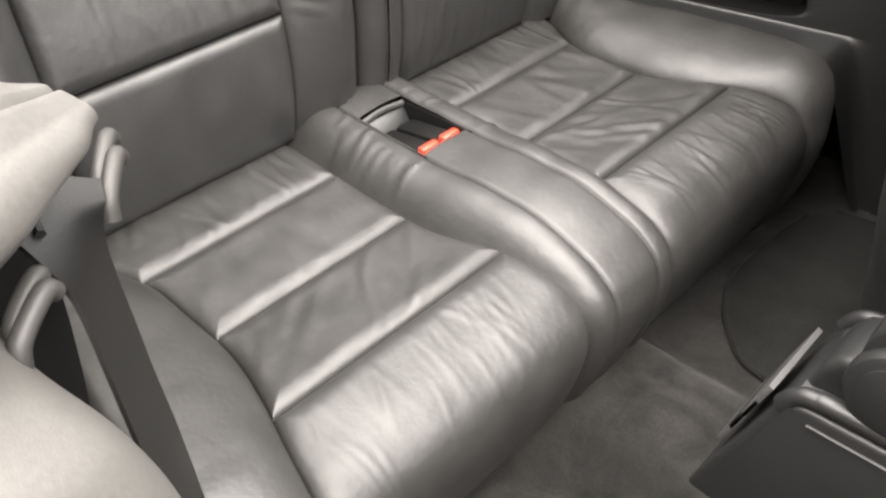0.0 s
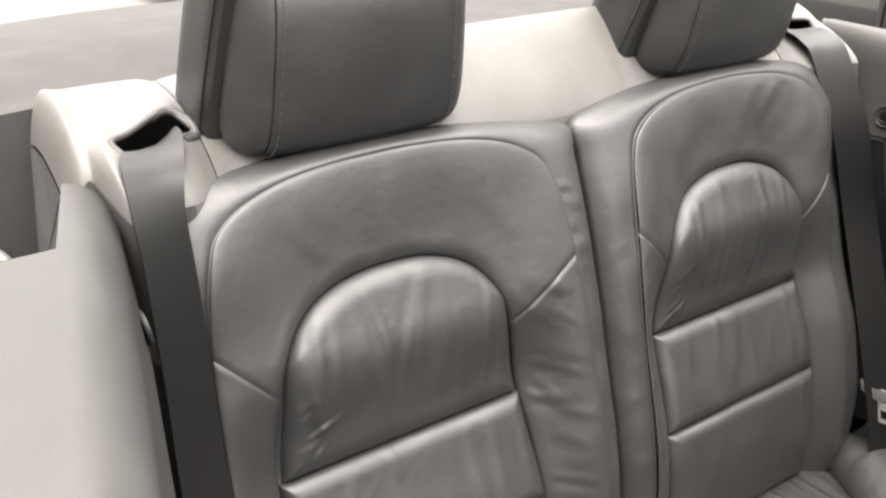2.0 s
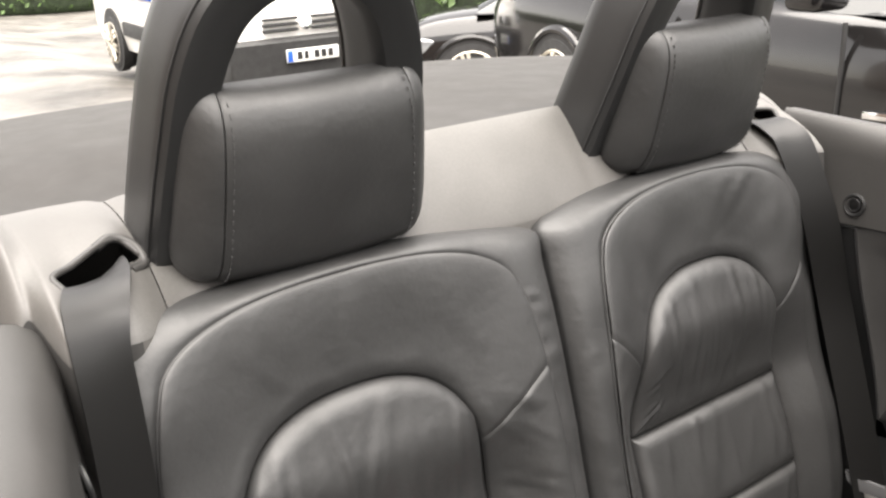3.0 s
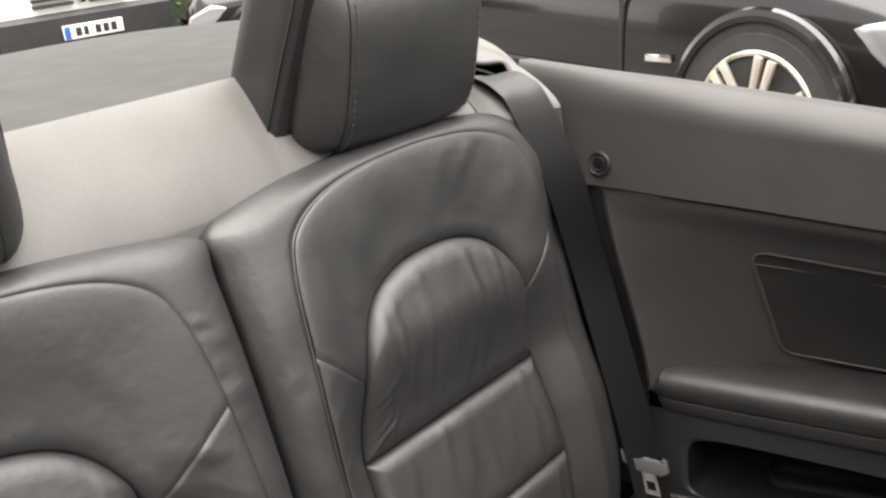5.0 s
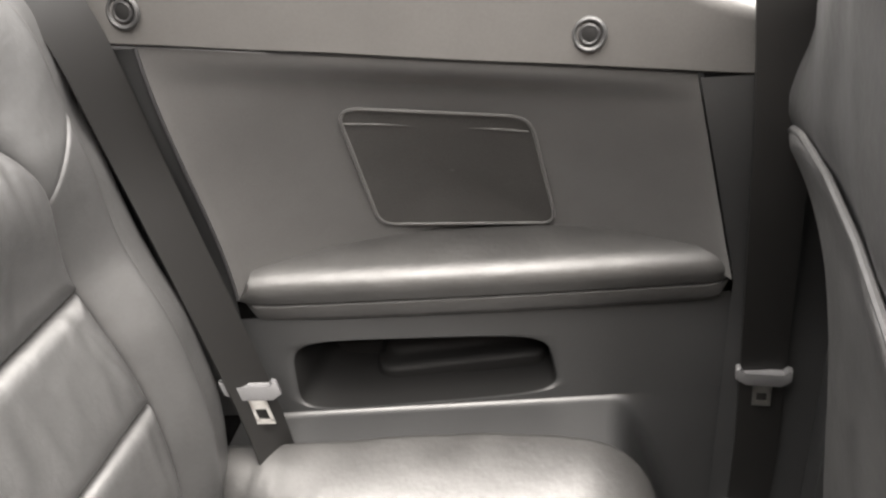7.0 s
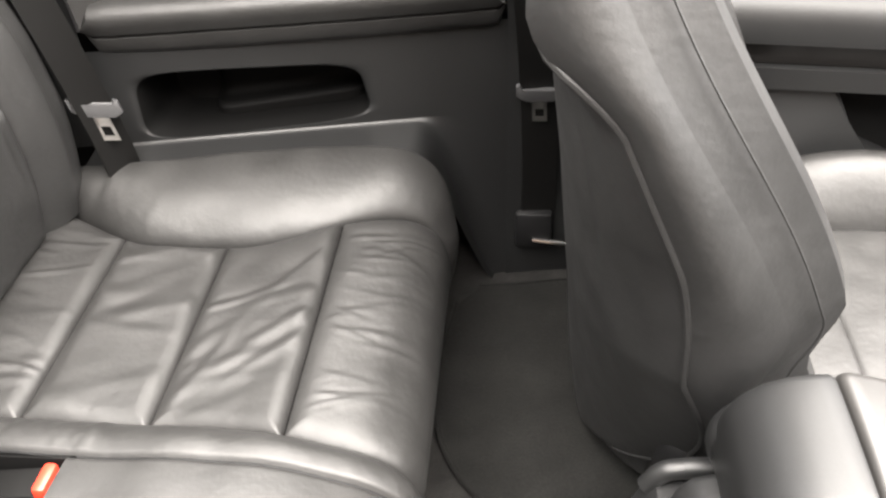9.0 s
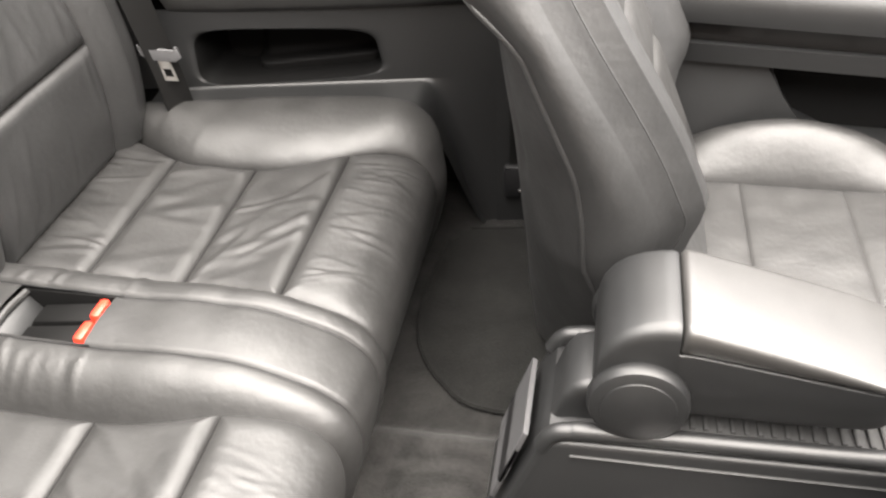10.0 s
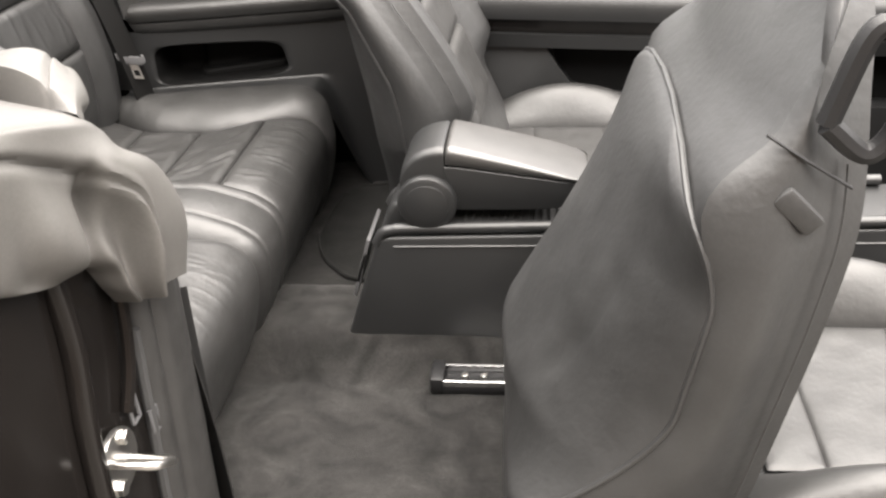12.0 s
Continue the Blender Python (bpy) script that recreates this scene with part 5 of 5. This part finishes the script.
def seat_rail(y):
    b = thing("seat_rail", "steel seat rail bolted to the carpet", "seat rail", "seat rails")
    part("channel", rbox(0.910, 1.5, y - 0.024, y + 0.024, 0.425, 0.442, 0.003), PLASTIC_DARK, b)
    for e in (-1, 1):
        part("runner", rbox(0.911, 1.5, y + e * 0.020 - 0.004, y + e * 0.020 + 0.004, 0.440, 0.452, 0.002), CHROME, b, "bright steel runner")
    part("end_block", rbox(0.906, 0.928, y - 0.026, y + 0.026, 0.426, 0.456, 0.004), PLASTIC_DARK, b)
    for x in (0.96, 0.99):
        part("bolt", disc((x, y, 0.445), (0, 0, 1), 0.006, 0.006, 0.001, 8), STEEL, b)
    return b


seat_rail(-0.132)

# ---------------- far door ----------------
door = thing("far_door", "dark grey closed door trim with glossy strip and pocket", "car door")
dprof = [(0.62, 1.09), (0.60, 1.06), (0.585, 0.96), (0.58, 0.90), (0.545, 0.865), (0.535, 0.845), (0.54, 0.818), (0.69, 0.81), (0.69, 1.09)]
part("upper_trim", prism([(y, z) for y, z in dprof], "x", 0.80, 2.2, 0.004), PLASTIC, door)
part("gloss_strip", prism([(0.548, 0.817), (0.556, 0.788), (0.7, 0.788), (0.7, 0.817)], "x", 0.862, 2.2, 0.002), PAINT_JAMB, door, "glossy black strip")
part("grey_strip", prism([(0.545, 0.787), (0.552, 0.757), (0.7, 0.757), (0.7, 0.787)], "x", 0.862, 2.2, 0.003), PLASTIC, door)
part("lower_trim", prism([(0.80, 0.755), (1.09, 0.755), (1.105, 0.71), (1.14, 0.665), (1.19, 0.645), (2.2, 0.645), (2.2, 0.40), (0.80, 0.40)], "y", 0.565, 0.69, 0.006), PLASTIC, door)
# near black in place of the shade inside the pocket
part("pocket_back", rbox(1.05, 2.2, 0.62, 0.64, 0.60, 0.756, 0.003), BLACK_AND_SHADE, door, "back of the door pocket, near black for its shade")
part("outer_skin", prism([(0.66, 1.08), (0.72, 1.05), (0.755, 0.9), (0.77, 0.6), (0.76, 0.33), (0.70, 0.33)], "x", 0.74, 2.2, 0.01), PAINT_BLACK, door, "black painted outer skin")

for ob in door.children:
    for v in ob.data.vertices:
        v.co.z -= 0.05 * (v.co.x - 1.1)

# dashboard end of the cabin, closing the place ahead
dash = thing("dashboard", "dark grey dashboard closing the front of the cabin", "dashboard")
part("top", prism([(1.95, 0.5), (1.9, 0.9), (2.0, 1.03), (2.6, 1.06), (2.6, 0.4)], "y", -0.72, 0.72, 0.03, 3), PLASTIC, dash)

# floor mat in the far footwell
mat = thing("floor_mat", "dark grey carpet mat with rounded corner in the footwell", "floor mat")
mat_pts = [(0.63, 0.52), (0.618, 0.42), (0.617, 0.35), (0.625, 0.29), (0.646, 0.24), (0.68, 0.197), (0.725, 0.167), (0.85, 0.157), (0.95, 0.165), (0.95, 0.56), (0.66, 0.56)]
mp = [Vector(p) for p in smooth_line([(x, y, 0) for x, y in mat_pts], 60)]
loops = []
for k in (1.0, 0.985, 0.8, 0.6, 0.4, 0.2, 0.03):
    loops.append([(0.80 + (p.x - 0.80) * k, 0.36 + (p.y - 0.36) * k, floor_z(0.80 + (p.x - 0.80) * k, 0.36 + (p.y - 0.36) * k) + (0.001 if k == 1.0 else 0.010)) for p in mp])
part("carpet_pad", loft(loops, caps=False), MAT_CARPET, mat)
part("binding", tube([Vector((p.x, p.y, floor_z(p.x, p.y) + 0.008)) for p in mp], 0.004, 6), MAT_CARPET, mat, "stitched binding")

# ---------------- outside ----------------
FRAME[0] = None


def ground_z(x, y):
    """The yard lies a little higher round the open car and climbs gently behind it."""
    away = max(smooth01((abs(y) - 1.1) / 1.0), smooth01((-x - 2.2) / 1.6), smooth01((x - 3.2) / 1.6))
    return 0.25 + 0.20 * away - 0.22 * smooth01((y - 1.5) / 1.5) * smooth01((-x - 3) / 1.5) + 0.018 * max(0.0, -x - 7) + 0.012 * wave(x, y, 0, 2.5)


ground = link(grid(lambda u, v: (u, v, ground_z(u, v)), [-400, -60, *lin(-30, 6, 60), 60, 400], [-400, -60, *lin(-14, 24, 40), 60, 400]), "ground", ASPHALT)
tagged(ground, "damp pale asphalt yard with dark stains", "ground", kind="structure")


def light_block_wall():
    """An unseen plain wall, added to block low skylight from the driver's side."""
    w = link(rbox(-9.0, 9.0, -5.2, -4.8, 0.2, 4.8, 0.02), "wall_light_block", BRICK_FAR)
    return tagged(w, "unseen plain brown brick wall added to block low skylight", "house wall", kind="structure")


BRICK_FAR = material("brown_brick", (0.16, 0.118, 0.092), 0.85, spec=0.2, grain=0.3, grain_size=0.06, blotch=0.25, blotch_size=0.6, bump=0.4, bump_size=0.03)
light_block_wall()


def wheel(parent, x, y, z, r, face, spokes=7):
    """A wheel that turns about the y axis; face: the side of its outer face."""
    w = part("wheel", loft([[(x + rr * math.cos(a), y + face * d, z + rr * math.sin(a)) for a in lin(0, 2 * math.pi * 47 / 48, 48)] for rr, d in ((r * 0.68, -0.2), (r * 0.95, -0.2), (r, -0.17), (r, -0.03), (r * 0.95, 0.0), (r * 0.80, 0.006), (r * 0.77, -0.03))], caps=False), RUBBER, parent, "black tyre")
    part("rim", loft([[(x + rr * math.cos(a), y + face * d, z + rr * math.sin(a)) for a in lin(0, 2 * math.pi * 47 / 48, 48)] for rr, d in ((r * 0.79, 0.002), (r * 0.765, 0.009), (r * 0.73, 0.004), (r * 0.70, -0.05), (r * 0.68, -0.15), (0.01, -0.15))], caps=False), RIM, w, "alloy rim")
    for k in range(spokes):
        a = 2 * math.pi * (k + 0.25) / spokes
        sp = bmesh.new()
        for e in (-1, 1):
            add(sp, prism([(e * 0.004, 0.04), (e * 0.026, 0.04), (e * 0.046, r * 0.74), (e * 0.012, r * 0.74)], "y", -0.02, 0.0, 0.005))
        bmesh.ops.transform(sp, matrix=Matrix.Translation((x, y + (0.002 if face > 0 else 0.018) * face, z)) @ Matrix.Rotation(a, 4, "Y"), verts=sp.verts)
        part("spoke", sp, RIM, w)
    part("hub_cap", disc((x, y + face * 0.002, z), (0, face, 0), 0.06, 0.02, 0.005), RIM, w)


RIM = material("alloy", (0.62, 0.58, 0.5), 0.35, metal=0.7, blotch=0.15)


def parked_car(label, nose=1.0):
    """A low black car, nose towards +x; nose: how long its front overhang is."""
    g = 0.33
    b = thing("parked_car", label, "car", "parked cars")
    secs = [(-4.95, 0.62, 0.95, 0.55, 0.70), (-4.85, 0.40, 1.02, 0.72, 0.80), (-4.5, 0.24, 1.06, 0.80, 0.87), (-3.9, 0.22, 1.04, 0.83, 0.89), (-3.0, 0.20, 0.98, 0.85, 0.90), (-2.0, 0.20, 0.95, 0.85, 0.90), (-1.2, 0.20, 0.93, 0.85, 0.90), (-0.6, 0.20, 0.90, 0.84, 0.89), (-0.1, 0.22, 0.84, 0.80, 0.86), (0.15, 0.28, 0.76, 0.70, 0.80), (0.28, 0.38, 0.62, 0.60, 0.72)]
    ym = 3.40 + 0.90
    loops = []
    secs = [(x if x < -0.7 else -0.7 + (x + 0.7) * nose, *rest_) for x, *rest_ in secs]
    line = smooth_line([Vector((s[0], s[1], s[2])) for s in secs], 90)
    wide = smooth_line([Vector((s[0], s[3], s[4])) for s in secs], 90)
    for p, q in zip(line, wide):
        x, lo, hi, wt, wb = p.x, g + p.y - 0.05, g + p.z - 0.02, q.y, q.z
        pts = [(-wb * 0.93, lo), (-wb * 0.985, lo + 0.12), (-wb, lo + 0.3), (-wb * 0.995, hi - 0.28), (-wb * 0.985, hi - 0.2), (-wt * 1.0, hi - 0.06), (-wt * 0.9, hi), (0, hi + 0.03), (wt * 0.9, hi), (wb, lo + 0.4), (wb * 0.93, lo)]
        loops.append([(x, ym + y, z) for y, z in pts])
    bm = loft(loops)
    part("body", bm, PAINT_BLACK, b)
    cab = []
    for x, hw, top in ((-4.3, 0.62, 1.07), (-3.7, 0.60, 1.36), (-3.0, 0.58, 1.44), (-2.2, 0.58, 1.43), (-1.6, 0.60, 1.30), (-0.9, 0.66, 0.96)):
        cab.append([(x, ym + y, z) for y, z in ((-hw - 0.2, g + 0.90), (-hw, g + top - 0.06), (-hw + 0.12, g + top), (hw - 0.12, g + top), (hw, g + top - 0.06), (hw + 0.2, g + 0.90))])
    part("cabin_glass", loft(cab), GLASS, b, "dark glass cabin")
    for x in (-0.86, -3.80):
        zc = g + 0.340
        arch = [(x + 0.385 * math.cos(a), 3.396, zc + 0.385 * math.sin(a)) for a in lin(-0.15, math.pi + 0.15, 40)]
        part("wheel_arch", tube(arch, 0.028, 8), PAINT_BLACK, b, "flared wheel arch")
        part("arch_lining", disc((x, 3.45, zc), (0, -1, 0), 0.37, 0.13, 0.0, 40), RUBBER, b, "dark wheel housing")
        wheel(b, x, 3.38, zc, 0.340, -1)
    for x in (-1.55, -2.72):
        part("door_gap", rbox(x - 0.004, x + 0.004, 3.388, 3.41, g + 0.32, g + 0.88, 0.0), RUBBER, b)
    part("door_handle", prism([(-2.62, g + 0.74), (-2.44, g + 0.735), (-2.44, g + 0.765), (-2.62, g + 0.77)], "y", 3.36, 3.39, 0.006), CHROME, b, "chrome door handle")
    part("side_repeater", prism([(-1.40, g + 0.52), (-1.26, g + 0.525), (-1.27, g + 0.555), (-1.40, g + 0.55)], "y", 3.375, 3.395, 0.005), CHROME, b, "bright side vent")
    part("sill", rbox(-3.2, -1.3, 3.40, 3.46, g + 0.10, g + 0.20, 0.02), RUBBER, b)
    part("rubbing_strip", tube([(-3.2, 3.392, g + 0.47), (-1.3, 3.392, g + 0.45)], 0.012, 8), PAINT_BLACK, b)
    part("headlight", prism([(-0.7 + (x + 0.7) * nose, g + z) for x, z in ((-0.46, 0.70), (-0.20, 0.725), (0.10, 0.64), (0.17, 0.54), (-0.10, 0.52), (-0.32, 0.60))], "y", 3.43, 3.62, 0.03, 3), LAMP_GLASS, b, "clear headlight")
    part("door_mirror", rbox(-1.72, -1.52, 3.20, 3.40, g + 0.93, g + 1.06, 0.04, 3), PAINT_BLACK, b)
    part("front_plate", rbox(0.97 * nose - 0.70, 0.99 * nose - 0.70, 4.04, 4.56, g + 0.33, g + 0.44, 0.003), PLATE, b, "number plate")
    return b


LAMP_GLASS = material("lamp_glass", (0.28, 0.29, 0.30), 0.12, metal=0.4, coat=1.0)
FRAME[0] = Matrix.Translation((-0.59, 2.58, 0.807)) @ Matrix.Rotation(radians(-9), 4, "Z") @ Matrix.Diagonal((0.92, 1, 1, 1)) @ Matrix.Translation((0.86, -3.38, -0.67))
parked_car("glossy black car parked alongside the open car", 0.62)
FRAME[0] = Matrix.Translation((-5.45, 4.0, 0.54)) @ Matrix.Rotation(radians(47), 4, "Z") @ Matrix.Diagonal((-1, 1, 1, 1)) @ Matrix.Translation((0.86, -3.38, -0.67))
parked_car("glossy black car parked beside the hedge, nose to the yard", 0.62)


def van():
    """A small pale van further back, nose towards +x."""
    b = thing("delivery_van", "pale silver small van with dark bumper and plain lettering bars", "van")
    g = 0.25
    ym, hw = 3.98, 0.83
    secs = [(-11.6, 0.35, 1.75, 0.80), (-11.3, 0.25, 1.80, 0.83), (-9.6, 0.25, 1.82, 0.83), (-8.9, 0.25, 1.70, 0.83), (-8.4, 0.25, 1.20, 0.82), (-7.9, 0.25, 1.02, 0.80), (-7.62, 0.28, 0.90, 0.76), (-7.5, 0.35, 0.74, 0.70)]
    loops = []
    for p, q in zip(smooth_line([(s[0], s[1], s[2]) for s in secs], 50), smooth_line([(s[0], s[3], 0) for s in secs], 50)):
        x, lo, hi, w = p.x, g + p.y, g + p.z, q.y
        loops.append([(x, ym + y, z) for y, z in ((-w * 0.95, lo), (-w, lo + 0.2), (-w, lo + 0.2 + (hi - lo) * 0.4), (-w * 0.93, hi - 0.12), (-w * 0.8, hi), (w * 0.8, hi), (w * 0.93, hi - 0.12), (w, lo + 0.3), (w * 0.95, lo))])
    part("body", loft(loops), VAN_PAINT, b)
    part("bumper", prism([(-7.66, 0.22), (-7.38, 0.26), (-7.36, 0.58), (-7.55, 0.62), (-7.7, 0.62)], "y", ym - 0.78, ym + 0.78, 0.05, 3), RUBBER, b, "dark front bumper").location.z = g
    for k in range(3):
        for e in (-1, 1):
            part("grille_slat", rbox(-7.5, -7.455, ym + e * 0.24 - 0.17, ym + e * 0.24 + 0.17, g + 0.66 + 0.05 * k, g + 0.685 + 0.05 * k, 0.006), RUBBER, b, "dark grille slat")
    part("badge", disc((-7.46, ym, g + 0.72), (1, 0, 0.3), 0.06, 0.02, 0.005), CHROME, b)
    for e in (-1, 1):
        part("headlight", prism([(-7.75, 0.70), (-7.52, 0.70), (-7.60, 0.92), (-7.85, 0.96)], "y", *sorted((ym + e * 0.50, ym + e * 0.785)), 0.03, 3), LAMP_GLASS, b, "clear headlight").location.z = g
    pl = part("number_plate", rbox(-7.365, -7.345, ym - 0.26, ym + 0.26, g + 0.40, g + 0.511, 0.003), PLATE, b, "white number plate")
    part("plate_band", rbox(-7.346, -7.341, ym - 0.255, ym - 0.205, g + 0.405, g + 0.506, 0.001), BLUE, pl, "blue band")
    for y0_, y1_ in ((-0.16, -0.11), (-0.09, -0.05), (0.01, 0.06), (0.08, 0.13), (0.15, 0.20)):
        part("plate_bar", rbox(-7.346, -7.342, ym + y0_, ym + y1_, g + 0.42, g + 0.49, 0.001), PLATE_INK, pl)
    for x in (-10.75, -8.25):
        part("wheel_housing", disc((x, ym - 0.80, g + 0.33), (0, -1, 0), 0.36, 0.10, 0.0, 36), RUBBER, b)
        wheel(b, x, ym - 0.86, g + 0.30, 0.30, -1, 8)
    part("side_strip", rbox(-10.3, -8.75, ym - 0.86, ym - 0.82, g + 0.42, g + 0.58, 0.02), RUBBER, b, "dark rubbing strip")
    for x0, x1 in ((-10.2, -9.75), (-9.66, -9.2), (-9.1, -8.6)):
        part("lettering_bar", rbox(x0, x1, ym - 0.85, ym - 0.828, g + 0.86, g + 1.0, 0.002), BLUE, b, "plain blue bar for lettering")
    return b


VAN_PAINT = material("pale_paint", (0.62, 0.61, 0.58), 0.3, coat=0.6, blotch=0.06)
FRAME[0] = Matrix.Translation((-6.5, 2.97, 0.12)) @ Matrix.Rotation(radians(2.2), 4, "Y") @ Matrix.Translation((7.355, -3.98, 0))
van()
FRAME[0] = None


def hedge(name, x0, y0, x1, y1, high, deep, count, seed):
    """A clipped hedge: thousands of leaves round a block coloured dark for inner shade."""
    rnd = random.Random(seed)
    d = Vector((x1 - x0, y1 - y0, 0))
    side = Vector((-d.y, d.x, 0)).normalized()
    verts, faces = [], []
    for _ in range(count):
        a, w, h = rnd.random(), rnd.uniform(-1, 1), rnd.random() ** 0.8
        bulge = 1 - 0.35 * h
        p = Vector((x0, y0, 0)) + d * a + side * w * deep * bulge
        p.z = ground_z(p.x, p.y) + high * h * (1 + 0.12 * wave(a * 9, w, 0, 1.0, seed)) + 0.05
        n = Vector((rnd.uniform(-1, 1), rnd.uniform(-1, 1), rnd.uniform(-0.3, 1))).normalized()
        u = n.orthogonal().normalized()
        v = n.cross(u)
        r = rnd.uniform(0.05, 0.10)
        k = len(verts)
        verts += [p - u * r, p + v * r * 0.5 + n * r * 0.15, p + u * r, p - v * r * 0.5]
        faces.append((k, k + 1, k + 2, k + 3))
    me = bpy.data.meshes.new(name)
    me.from_pydata([tuple(v) for v in verts], [], faces)
    me.materials.append(LEAF)
    b = thing(name, "dense green hedge behind the parked vehicles", "hedge")
    ob = new("foliage", me)
    ob.parent = b
    tagged(ob, kind="stuff")
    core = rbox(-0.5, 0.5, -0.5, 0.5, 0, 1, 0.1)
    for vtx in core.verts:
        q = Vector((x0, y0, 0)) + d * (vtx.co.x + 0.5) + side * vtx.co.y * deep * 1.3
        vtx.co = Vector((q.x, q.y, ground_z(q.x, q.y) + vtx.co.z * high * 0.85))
    part("shade_core", core, LEAF_SHADE, b, "solid block coloured dark for the hedge's inner shade")
    return b


# Darker copy of the leaf colour, for the shade deep inside the hedge.
LEAF_SHADE = material("leaf_shade", (0.015, 0.025, 0.008), 0.9, grain=0.4, grain_size=0.05, blotch=0.4, blotch_size=0.2)
hedge("hedge", -22.0, 6.6, 8.0, 8.4, 2.2, 0.5, 16000, 1)
hedge("hedge", 0.3, 5.0, 7.0, 4.8, 1.6, 0.35, 5000, 4)
hedge("hedge", -8.6, 5.0, -12.5, 3.9, 1.9, 0.35, 5000, 3)
hedge("hedge", -25.5, -14.0, -22.5, 7.4, 2.4, 0.6, 14000, 2)
